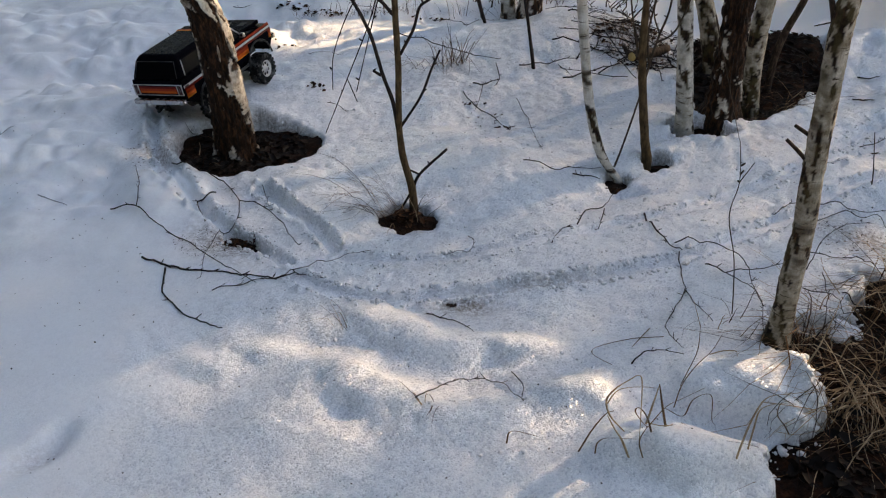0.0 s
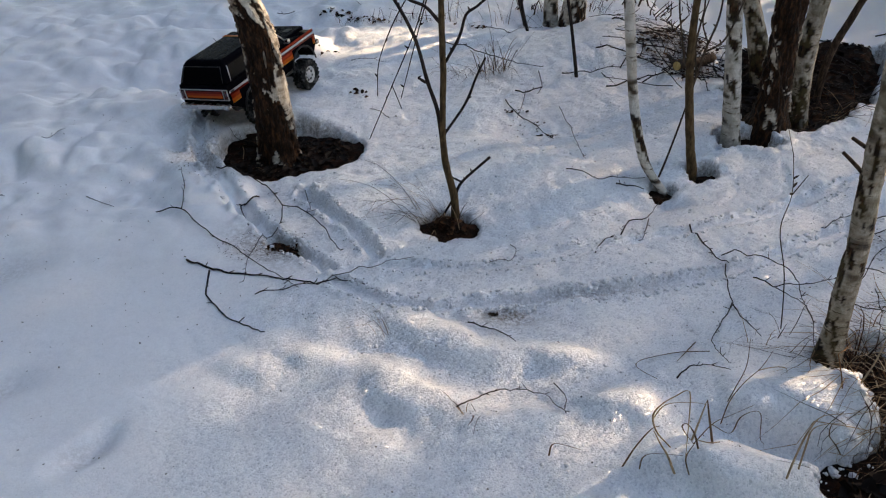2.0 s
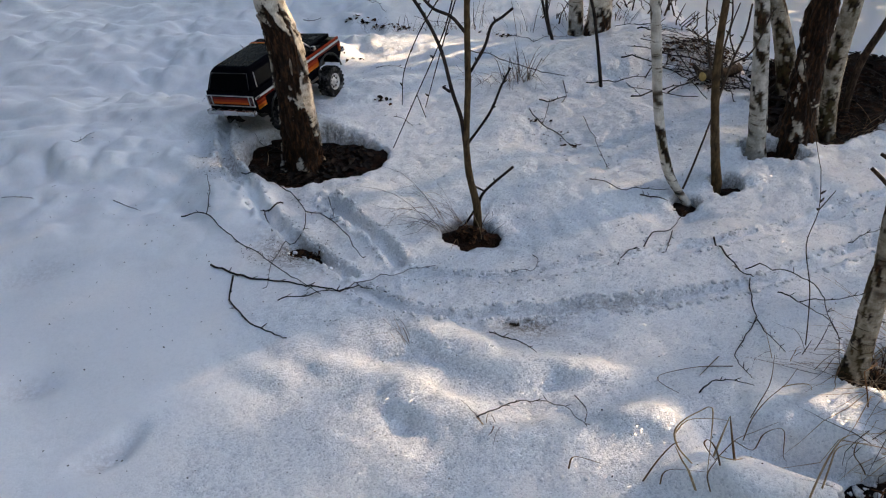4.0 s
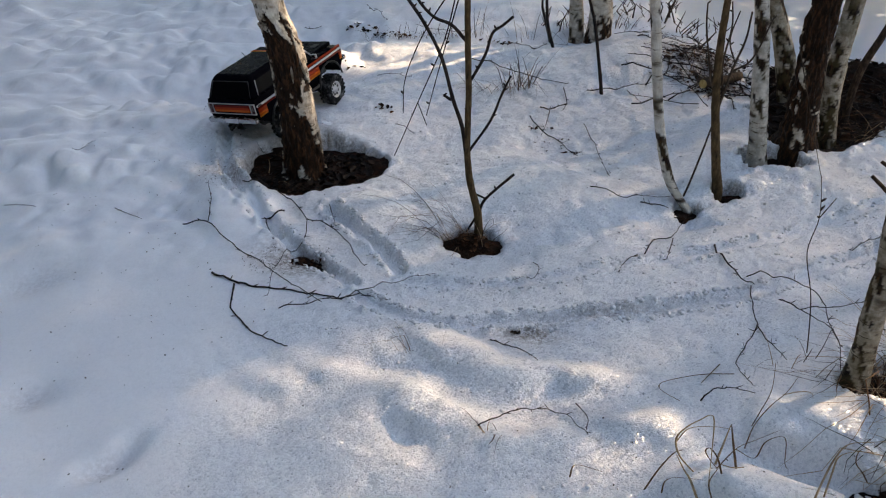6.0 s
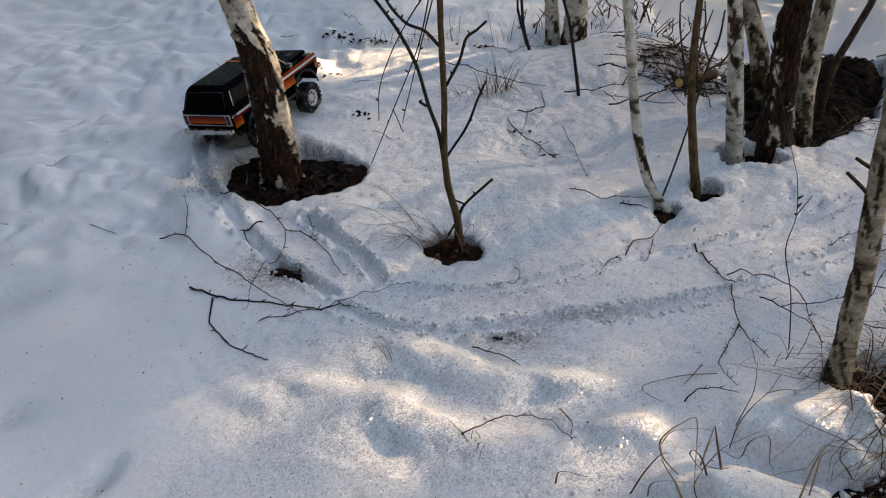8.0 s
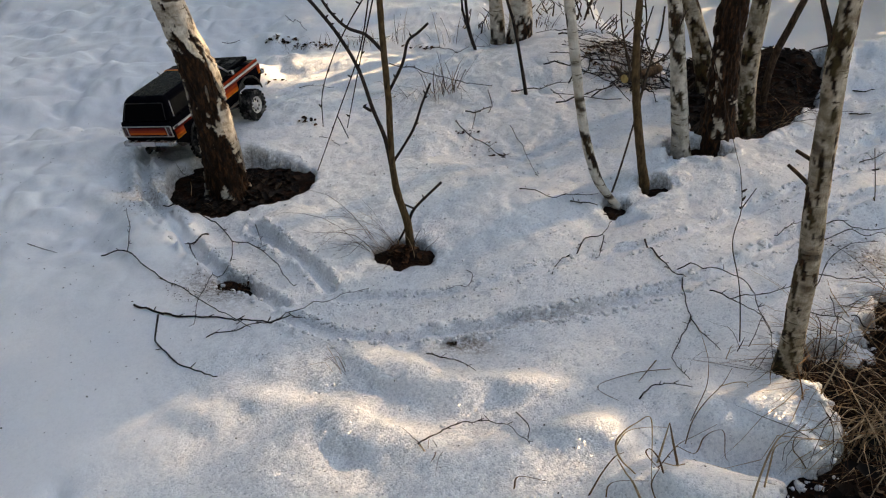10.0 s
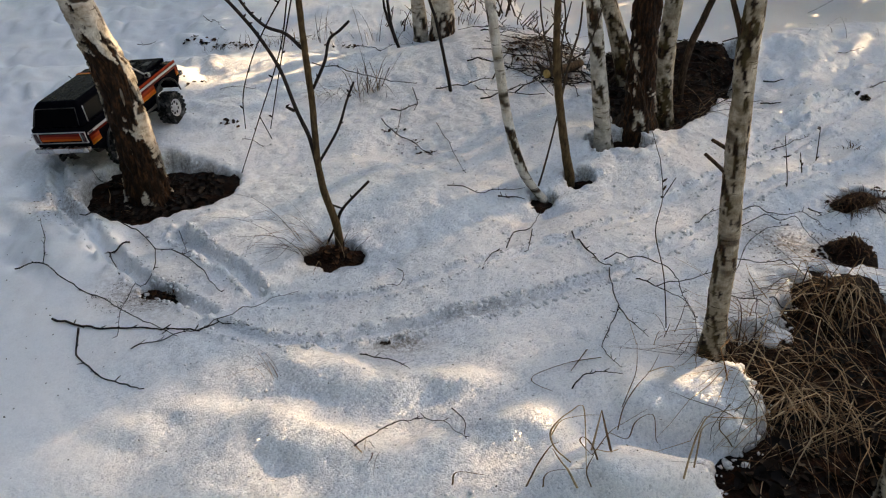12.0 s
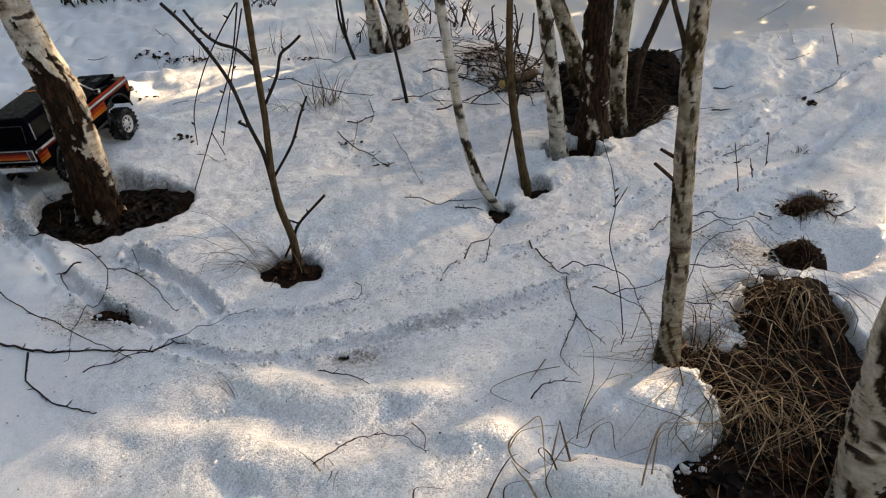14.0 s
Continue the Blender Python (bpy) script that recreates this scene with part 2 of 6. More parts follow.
TUSSOCK = [(0.74, 1.37), (0.80, 1.47), (0.93, 1.44), (1.02, 1.47), (1.07, 1.56), (1.06, 1.66), (1.20, 1.67), (1.29, 1.58),
           (1.27, 1.42), (1.32, 1.25), (1.30, 0.70), (0.66, 0.70), (0.66, 1.02), (0.73, 1.11), (0.80, 1.17), (0.84, 1.26)]
RUTS = [[(2.14, 2.63), (1.63, 2.24), (1.26, 2.10), (1.0, 1.94), (0.74, 1.77), (0.60, 1.72), (0.43, 1.67), (0.27, 1.63),
         (0.12, 1.60), (-0.02, 1.58), (-0.13, 1.56), (-0.27, 1.59), (-0.40, 1.66)],
        [(2.30, 2.95), (1.66, 2.50), (1.40, 2.33), (1.22, 2.24), (1.02, 2.14), (0.74, 2.0), (0.59, 1.95), (0.42, 1.88),
         (0.24, 1.82), (0.08, 1.76), (-0.09, 1.735), (-0.27, 1.75)],
        [(-0.42, 1.72), (-0.61, 1.88), (-0.82, 2.16), (-0.99, 2.40), (-1.05, 2.65)],
        [(-0.30, 1.80), (-0.37, 1.91), (-0.50, 2.06), (-0.57, 2.14)],
        [(-0.70, 1.98), (-0.92, 2.24)],
        [(1.30, 2.37), (1.68, 2.62), (2.10, 2.90), (2.55, 3.18)]]
HUMPS = [(0.07, 1.385, 0.12, 0.045, 0.022, -10), (0.19, 1.37, 0.07, 0.04, 0.014, 0),
         (0.10, 1.175, 0.07, 0.05, 0.022, 0), (0.28, 1.215, 0.08, 0.05, 0.020, 20),
         (-0.55, 1.335, 0.08, 0.035, 0.012, -15), (-0.40, 1.375, 0.05, 0.035, 0.012, 0), (0.0, 1.14, 0.06, 0.045, 0.016, 0), (0.38, 1.05, 0.07, 0.05, 0.035, 0), (0.93, 1.41, 0.06, 0.05, 0.035, -45), (0.62, 3.42, 0.42, 0.26, 0.075, 15),
         (-0.45, 3.52, 0.5, 0.12, 0.035, 8), (-0.45, 2.15, 0.16, 0.10, 0.022, -40), (0.25, 2.25, 0.35, 0.25, 0.02, 0),
         (2.1, 3.3, 0.7, 0.25, 0.07, 5), (1.7, 2.7, 0.25, 0.12, 0.04, 30), (-1.30, 2.50, 0.5, 0.35, 0.045, 20), (-0.80, 2.90, 0.42, 0.24, 0.04, 25)]
# Steep-sided lumps and ledges.
MOUNDS = [(-0.09, 1.44, 0.16, 0.055, 0.028, -34), (-0.13, 1.245, 0.15, 0.055, 0.024, -24), (0.680, 1.235, 0.145, 0.075, 0.050, -14), (0.80, 1.23, 0.05, 0.045, 0.03, 0),
          (0.50, 1.03, 0.105, 0.066, 0.066, -8), (0.30, 1.20, 0.085, 0.05, 0.012, -20)]
DIPS = [(-0.74, 2.50, 0.38, 0.32, 0.040, 0), (-1.0, 2.45, 0.15, 0.15, 0.02, 0), (1.38, 1.86, 0.16, 0.16, 0.03, 0), (0.56, 2.18, 0.12, 0.10, 0.015, 0), (-0.10, 2.0, 0.14, 0.12, 0.015, 0), (-0.83, 1.07, 0.06, 0.035, 0.03, 40), (-0.80, 1.13, 0.04, 0.03, 0.014, 60), (-1.11, 1.26, 0.08, 0.05, 0.025, 30), (-1.32, 1.71, 0.14, 0.07, 0.03, 25),
        (0.06, 1.26, 0.10, 0.04, 0.010, -10), (-0.27, 1.38, 0.08, 0.04, 0.014, 0), (0.605, 1.135, 0.115, 0.032, 0.075, -22), (1.36, 1.60, 0.075, 0.05, 0.045, 20),
        (0.45, 1.16, 0.06, 0.04, 0.02, 0), (0.52, 2.12, 0.12, 0.05, 0.025, 5), (1.50, 1.74, 0.13, 0.07, 0.05, 10),
        (-0.60, 1.84, 0.10, 0.07, 0.02, -30), (0.10, 1.53, 0.07, 0.03, 0.008, 0), (0.33, 2.08, 0.02, 0.012, 0.012, -30),
        (-1.25, 3.15, 0.4, 0.2, 0.04, 20), (-1.7, 3.0, 0.3, 0.15, 0.04, 30), (-0.30, 2.95, 0.3, 0.12, 0.025, 20),
        (-1.5, 2.1, 0.5, 0.2, 0.04, 15), (0.15, 2.62, 0.25, 0.1, 0.02, -10), (-0.95, 3.75, 0.5, 0.14, 0.04, 5),
        (0.15, 3.80, 0.3, 0.12, 0.04, 5)]


def bare(x, y):
    """Metres inside the nearest bare spot, with a ragged edge."""
    x, y = np.asarray(x, float), np.asarray(y, float)
    best = np.maximum(inside(x, y, HOLLOW), inside(x, y, TUSSOCK))
    for cx, cy, rx, ry, turn in OVALS:
        c, s = math.cos(radians(turn)), math.sin(radians(turn))
        u, v = ((x - cx) * c + (y - cy) * s) / rx, ((y - cy) * c - (x - cx) * s) / ry
        best = np.maximum(best, (1 - np.hypot(u, v)) * min(rx, ry))
    return best - 0.006 + 0.03 * lattice(x, y, 0.14, 7) * step(0.4, 0.7, x) + 0.018 * lattice(x, y, 0.09, 5) + 0.012 * lattice(x, y, 0.035, 6) + 0.005 * lattice(x, y, 0.014, 16) + 0.018 * lattice(x, y, 0.05, 13) * step(0.4, 0.7, x)


def beyond(x, y):
    """How far the land has fallen away behind the bank, 0 to 1."""
    x, y = np.asarray(x, float), np.asarray(y, float)
    return step(0.0, 0.55, y - 3.42 - 0.05 * (x - 1.8) - 0.05 * lattice(x, y, 0.4, 8)) * step(0.85, 1.15, x)


def lie(x, y):
    """The broad shape that snow and soil share."""
    x, y = np.asarray(x, float), np.asarray(y, float)
    near = 1 - step(6, 12, np.hypot(x, y - 2))
    z = 0.018 * near * lattice(x, y, 0.8, 1) + 0.5 * (1 - near) * lattice(x, y, 14, 2) * step(12, 40, np.hypot(x, y))
    return z - 0.42 * beyond(x, y)


def coarse(x, y):
    """Where the crust has gone and the ice grains lie open, 0 to 1."""
    x, y = np.asarray(x, float), np.asarray(y, float)
    return 0.22 + 0.78 * step(-0.85, -0.35, x + 0.30 * step(1.7, 2.6, y) + 0.12 * lattice(x, y, 0.3, 71) + 0.08 * lattice(x, y, 0.09, 72)) * (1 - 0.9 * step(3.0, 4.6, y))


def snow(x, y):
    x, y = np.asarray(x, float), np.asarray(y, float)
    near, west = 1 - step(1.42, 1.62, y), step(0.35, 0.85, -x)
    bank = step(1.1, 1.6, x + 0.25 * lattice(x, y, 0.5, 9)) * (1 - beyond(x, y))
    rough = (0.55 - 0.15 * near + 0.15 * bank + 0.25 * step(2.4, 3.2, y)) * (1 - 0.8 * west)
    fade = (1 - step(6, 10, np.hypot(x, y - 2))) * (1 - 0.85 * beyond(x, y))
    for rut in RUTS[:2]:
        rough = rough * (1 - 0.5 * np.exp(-((line_distance(x, y, rut) / 0.075) ** 2)))
    z = lie(x, y)
    wx, wy = x + 0.03 * lattice(x, y, 0.17, 14) + 0.012 * lattice(x, y, 0.05, 34), y + 0.03 * lattice(x, y, 0.19, 24) + 0.012 * lattice(x, y, 0.055, 44)
    z = z + fade * (0.020 * lattice(x, y, 0.31, 3) + 0.012 * rough * lattice(x, y, 0.13, 4))
    # rounded lumps in the foreground, wide shallow bowls in the shade, small pits between the trees
    z = z - fade * near * (1 - 0.75 * west) * (1 - step(0.35, 0.5, x)) * 0.007 * (cups(wx, 1.25 * wy, 0.135, 10) - 0.35)
    z = z + fade * west * (0.007 + 0.007 * step(1.7, 2.3, y)) * (cups(x + 0.14 * lattice(x, y, 0.3, 19), 1.35 * y + 0.12 * lattice(x, y, 0.33, 29) - 0.3 * x, 0.30, 18, 6.0) - 0.4)
    z = z + fade * west * step(1.6, 2.3, y) * (0.042 * lattice(wx + 0.5 * wy, 1.2 * wy, 0.21, 22) ** 2 + 0.027 * lattice(wx - 0.4 * wy, wy, 0.10, 23) ** 2 + 0.010 * lattice(x, y, 0.06, 28))
    along, across = 0.86 * wx + 0.51 * wy, 0.86 * wy - 0.51 * wx
    z = z - fade * rough * 0.010 * (cups(wx, wy, 0.075, 11) - 0.4) * (1 - 0.6 * near)
    z = z + fade * bank * 0.009 * lattice(0.35 * along, across, 0.055, 25)
    z = z + fade * (0.3 + 0.7 * rough) * (0.0042 * lattice(wx, y, 0.034, 26) + 0.0022 * lattice(x, wy, 0.019, 12)) * (1 - 0.75 * west)
    for cx, cy, rx, ry, high, turn in HUMPS:
        z = z + hump(x, y, cx, cy, rx, ry, high, turn, 1.25)
    for cx, cy, rx, ry, high, turn in MOUNDS:
        z = z + hump(wx, wy, cx, cy, rx, ry, high, turn, 1.5)
    for cx, cy, rx, ry, deep, turn in DIPS:
        z = z - hump(x, y, cx, cy, rx, ry, deep, turn, 1.25)
    for n, rut in enumerate(RUTS):
        d = line_distance(x, y, rut) + 0.004 * lattice(x, y, 0.05, 20 + n)
        deep = (0.017, 0.012, 0.032, 0.030, 0.018, 0.014)[n]
        d = d + 0.006 * lattice(x, y, 0.024, 60 + n)
        z = z - deep * (1 + 0.25 * lattice(x, y, 0.10, 50 + n) + 0.15 * lattice(x, y, 0.03, 55 + n)) * np.exp(-((d / 0.021) ** 6))
        z = z + deep * (0.08 + 0.62 * np.maximum(0, lattice(x, y, 0.03, 30 + n) + 0.5 * lattice(x, y, 0.014, 35 + n))) * np.exp(-(((d - 0.032) / 0.012) ** 2))
    b = bare(x, y)
    z = z + 0.014 * np.exp(-((b / 0.05) ** 2)) * (np.abs(lattice(x, y, 0.036, 15)) - 0.35 + 0.35 * lattice(x, y, 0.017, 17)) * step(0.4, 0.7, x)
    hole = np.exp(-((np.hypot(x + 0.71, y - 2.47) / 0.4) ** 6))
    wide = np.maximum(step(0.4, 0.7, x) * (1 - step(1.7, 2.0, y)), 0.65 * hole)
    z = z + 0.012 * np.exp(-((b / 0.04) ** 2)) * lattice(x, y, 0.028, 27) * wide * (1 - hole)
    return z + 0.006 * np.exp(-(((b + 0.035) / 0.025) ** 2)) - (0.30 - 0.06 * hole) * step(-0.008 - 0.02 * wide, 0.026 + 0.05 * wide, b)


def soil(x, y):
    x, y = np.asarray(x, float), np.asarray(y, float)
    z = lie(x, y) - 0.036 + 0.016 * lattice(x, y, 0.16, 40) + 0.008 * lattice(x, y, 0.05, 41) + 0.004 * lattice(x, y, 0.02, 42)
    z = z + 0.03 * step(0.0, 0.12, inside(x, y, TUSSOCK)) + 0.10 * step(0, 0.1, inside(x, y, HOLLOW)) * step(2.85, 3.35, y)
    z = z + hump(x, y, -0.575, 1.835, 0.06, 0.05, 0.025) + hump(x, y, 1.49, 1.975, 0.09, 0.08, 0.07) + hump(x, y, 1.35, 1.765, 0.06, 0.05, 0.06) + hump(x, y, 1.24, 1.58, 0.14, 0.13, 0.05) + hump(x, y, -0.10, 1.99, 0.06, 0.05, 0.045)
    z = z - hump(x, y, -0.71, 2.47, 0.20, 0.17, 0.015)
    return z - 0.12 * step(0.02, 0.07, -bare(x, y)) - 0.2 * step(4, 6, np.hypot(x, y - 2))


# ---- building helpers ----
def part(name, bm, mat, parent=None, label="", smooth=True):
    """A bmesh as one mesh object, under a thing or a part where one is given."""
    me = bpy.data.meshes.new(name)
    bm.to_mesh(me)
    bm.free()
    me.materials.append(mat)
    me.polygons.foreach_set("use_smooth", [smooth] * len(me.polygons))
    ob = new(name, me)
    ob.parent = parent
    return tagged(ob, label)


def thing(name, at, label, category, group="", kind=""):
    ob = new(name)
    ob.empty_display_size = 0.05
    ob.location = at
    return tagged(ob, label, category, group, kind)


def eased(points, steps):
    """A smooth run through points (any number of values each), steps to a stretch."""
    p = [np.array(q, float) for q in points]
    p = [2 * p[0] - p[1]] + p + [2 * p[-1] - p[-2]]
    out = []
    for a, b, c, d in zip(p, p[1:], p[2:], p[3:]):
        for k in range(steps):
            t = k / steps
            out.append(0.5 * (2 * b + (c - a) * t + (2 * a - 5 * b + 4 * c - d) * t * t + (3 * b - a - 3 * c + d) * t ** 3))
    return out + [p[-2]]


def tube(bm, run, radii, sides=6, cap=True, knots=0.0):
    """A round, tapering tube along a run of places."""
    run = [Vector(p) for p in run]
    side, rings = None, []
    for n, p in enumerate(run):
        ahead = (run[min(n + 1, len(run) - 1)] - run[max(n - 1, 0)]).normalized()
        side = ahead.orthogonal().normalized() if side is None else (side - ahead * side.dot(ahead)).normalized()
        up = ahead.cross(side)
        r = float(radii[n]) * (1 + knots * random.uniform(-1, 1))
        rings.append([bm.verts.new(p + r * (math.cos(a) * side + math.sin(a) * up)) for a in (2 * math.pi * k / sides for k in range(sides))])
    for a, b in zip(rings, rings[1:]):
        for k in range(sides):
            bm.faces.new((a[k], a[(k + 1) % sides], b[(k + 1) % sides], b[k]))
    if cap:
        bm.faces.new(rings[0][::-1])
        bm.faces.new(rings[-1])


def box(bm, x0, x1, y0, y1, z0, z1, bevel=0.0):
    m = Matrix.Translation(((x0 + x1) / 2, (y0 + y1) / 2, (z0 + z1) / 2)) @ Matrix.Diagonal((x1 - x0, y1 - y0, z1 - z0, 1))
    made = bmesh.ops.create_cube(bm, size=1, matrix=m)["verts"]
    if bevel:
        edges = list({e for v in made for e in v.link_edges})
        bmesh.ops.bevel(bm, geom=edges, offset=bevel, segments=2, profile=0.6, affect="EDGES")


GX, GY = np.arange(-3.0, 4.0, 0.01), np.arange(0.3, 6.0, 0.01)
GRID = np.meshgrid(GX, GY)
TOP_GRID, BARE_GRID = np.maximum(snow(*GRID), soil(*GRID)), bare(*GRID)


def lookup(grid, x, y):
    u, v = min(max((x + 3.0) / 0.01, 0), len(GX) - 1.01), min(max((y - 0.3) / 0.01, 0), len(GY) - 1.01)
    i, j = int(u), int(v)
    u, v = u - i, v - j
    return float((grid[j, i] * (1 - u) + grid[j, i + 1] * u) * (1 - v) + (grid[j + 1, i] * (1 - u) + grid[j + 1, i + 1] * u) * v)


def top(x, y):
    """The height of what lies uppermost, snow or soil."""
    return lookup(TOP_GRID, x, y)


def sheet(name, xs, ys, height, mat, **fields):
    """One sheet of ground over the grid xs by ys."""
    X, Y = np.meshgrid(xs, ys)
    Z = height(X, Y)
    nx, ny = len(xs), len(ys)
    me = bpy.data.meshes.new(name)
    me.vertices.add(nx * ny)
    me.vertices.foreach_set("co", np.stack([X, Y, Z], -1).ravel().astype(np.float32))
    i = (np.arange(ny - 1)[:, None] * nx + np.arange(nx - 1)[None]).ravel()
    quads = np.stack([i, i + 1, i + 1 + nx, i + nx], -1).ravel().astype(np.int32)
    me.loops.add(len(quads))
    me.loops.foreach_set("vertex_index", quads)
    me.polygons.add(len(i))
    me.polygons.foreach_set("loop_start", (np.arange(len(i)) * 4).astype(np.int32))
    me.polygons.foreach_set("use_smooth", np.ones(len(i), bool))
    me.update(calc_edges=True)
    for key, field in fields.items():
        me.attributes.new(key, "FLOAT", "POINT").data.foreach_set("value", field(X, Y).ravel().astype(np.float32))
    me.materials.append(mat)
    return new(name, me)


def graded(inner, fine, outer, growth):
    """Even steps over the inner stretch, then ever wider ones out to the outer one."""
    low, mid, high = [inner[0]], list(np.arange(inner[0], inner[1], fine)), [inner[1]]
    d = fine
    while high[-1] < outer[1]:
        d *= growth
        high.append(high[-1] + d)
    d = fine
    while low[-1] > outer[0]:
        d *= growth
        low.append(low[-1] - d)
    return np.array(low[:0:-1] + mid + high)


# ---- the ground: snow over bare soil ----
def dirt(x, y):
    near = 0.75 * np.exp(-(((bare(x, y)) / 0.012) ** 2))
    for cx, cy, rx, ry, much, turn in ((0.061, 1.532, 0.075, 0.04, 1.0, 0), (-0.60, 1.82, 0.13, 0.08, 0.95, -35), (-0.95, 2.38, 0.12, 0.12, 0.7, 0),
                                       (-0.98, 2.62, 0.2, 0.08, 0.4, 20), (1.22, 1.83, 0.14, 0.08, 1.0, -25), (0.27, 1.64, 0.20, 0.022, 0.6, 14), (0.80, 3.45, 0.25, 0.3, 0.9, 0),
                                       (0.65, 3.25, 0.3, 0.15, 0.25, 0), (-1.32, 1.71, 0.09, 0.05, 0.22, 20), (-1.11, 1.26, 0.05, 0.04, 0.25, 0), (-0.83, 1.07, 0.05, 0.035, 0.30, 40), (0.0, 1.73, 0.12, 0.03, 0.3, 10)):
        near = np.maximum(near, hump(x, y, cx, cy, rx, ry, much, turn))
    return np.clip(near, 0, 1) + 0.03


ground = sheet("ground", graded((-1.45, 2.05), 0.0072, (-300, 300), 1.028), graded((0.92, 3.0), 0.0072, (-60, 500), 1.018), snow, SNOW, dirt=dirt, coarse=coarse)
tagged(ground, "old granular spring snow with ruts, melt hollows and bark crumbs", "snow", kind="structure")
earth = sheet("soil", graded((-1.1, 1.8), 0.017, (-4, 5), 1.05), graded((0.6, 3.5), 0.017, (-1, 6), 1.05), soil, SOIL)
tagged(earth, "dark brown forest soil bare in the melt hollows", "soil", kind="structure")


# ---- trees ----
def trunk_mesh(line, rise, sides, gap, white, plates, mossy, seed, flare=0.0, furrow=None):
    """A trunk along (x, y, z, radius), carried on upwards by rise metres. white: how much of the bark is paper, as (at the foot, higher up, height
    of the change); plates: metres by which paper stands proud of the cork."""
    run = eased(line, 12)
    a, b = np.array(line[-2]), np.array(line[-1])
    lean = (b - a)[:3] / max(1e-6, (b - a)[2])
    lean[:2] *= 0.6
    for k in range(1, 15):
        t = k / 14
        p = b[:3] + lean * rise * t + np.array([0.04 * math.sin(3 * t + seed), 0.04 * math.cos(2.4 * t + seed), 0]) * t * rise * 0.3
        run.append(np.array([*p, b[3] * (1 - 0.8 * t)]))
    run = np.array(run)
    run = np.vstack([run[0] + np.array([0, 0, -0.10, run[0][3] * 0.15]), run])
    far = np.r_[0, np.cumsum(np.linalg.norm(np.diff(run[:, :3], axis=0), axis=1))]
    low = far[-1] - rise
    at = np.r_[np.arange(0, low, gap), np.linspace(low, far[-1], 40)]
    line = np.stack([np.interp(at, far, run[:, k]) for k in range(4)], -1)
    turn = np.linspace(0, 2 * math.pi, sides, endpoint=False) + math.pi / 2
    T, S = np.meshgrid(np.linspace(0, 2 * math.pi, sides, endpoint=False), at)
    wide = float(line[:, 3].max())
    U, V = T * wide * (1 + 0 * S), S
    R = line[:, 3][:, None] * (1 + flare * np.exp(-np.maximum(S - 0.08, 0) / 0.06) * (0.6 + 0.5 * np.sin(3 * T + seed)))
    R = R * (1 + 0.05 * lattice(U, V, 0.07, seed) + 0.03 * lattice(U, V, 0.025, seed + 1))
    foot, high, change = white
    much = foot + (high - foot) * step(change - 0.12, change + 0.12, S + 0.06 * lattice(U, V, 0.05, seed + 9))
    if furrow:
        low_at, high_at, wide_at = furrow
        band = np.exp(-(((T - (low_at + (high_at - low_at) * step(0.1, 0.6, S)) + 0.25 * lattice(U * 0, V, 0.12, seed + 8)) / wide_at) ** 4))
        much = np.maximum(much, 0.80) - 0.72 * np.maximum(band, 0.9 * (1 - step(0.14, 0.30, S))) * (1 - step(change - 0.06, change + 0.1, S))
    skew = lattice(U + 0.35 * V, V * 0.42, 0.035, seed + 2) + 0.7 * lattice(U + 0.2 * V, V * 0.5, 0.013, seed + 3) + 0.3 * lattice(U, V, 0.006, seed + 4)
    paper = step(-0.05, 0.05, skew - 2.2 * (0.5 - much))
    edge = np.exp(-(((skew - 2.2 * (0.5 - much)) / 0.16) ** 2))
    scar = step(0.52, 0.70, lattice(0.3 * U, V + 0.1 * U, 0.024, seed + 20)) * step(0.55, 0.7, much)
    paper = paper * (1 - 0.95 * scar)
    R = R + plates * (paper * 0.8 + edge * 0.9) + (1 - paper) * plates * (0.9 * lattice(U * 1.4, V * 0.35, 0.012, seed + 5) + 1.1 * lattice(U + 0.5 * V, V * 0.6, 0.022, seed + 6))
    co = np.stack([line[:, 0][:, None] + R * np.cos(turn), line[:, 1][:, None] + R * np.sin(turn), np.broadcast_to(line[:, 2][:, None], R.shape)], -1)
    n, rows = sides, len(at)
    i = (np.arange(rows - 1)[:, None] * n + np.arange(n)[None])
    j = (np.arange(rows - 1)[:, None] * n + (np.arange(n)[None] + 1) % n)
    quads = np.stack([i, j, j + n, i + n], -1).reshape(-1, 4)
    me = bpy.data.meshes.new("trunk")
    me.vertices.add(n * rows)
    me.loops.add(quads.size)
    me.loops.foreach_set("vertex_index", quads.ravel().astype(np.int32))
    me.polygons.add(len(quads))
    me.polygons.foreach_set("loop_start", (np.arange(len(quads)) * 4).astype(np.int32))
    me.polygons.foreach_set("use_smooth", np.ones(len(quads), bool))
    foot_at = Vector(line[0][:3])
    me.vertices.foreach_set("co", (co - np.array(foot_at)).ravel().astype(np.float32))
    me.update(calc_edges=True)
    me.attributes.new("paper", "FLOAT", "POINT").data.foreach_set("value", paper.ravel().astype(np.float32))
    me.attributes.new("moss", "FLOAT", "POINT").data.foreach_set("value", np.full(n * rows, mossy, np.float32))
    return me, foot_at, [Vector(p[:3]) for p in line], line[:, 3]


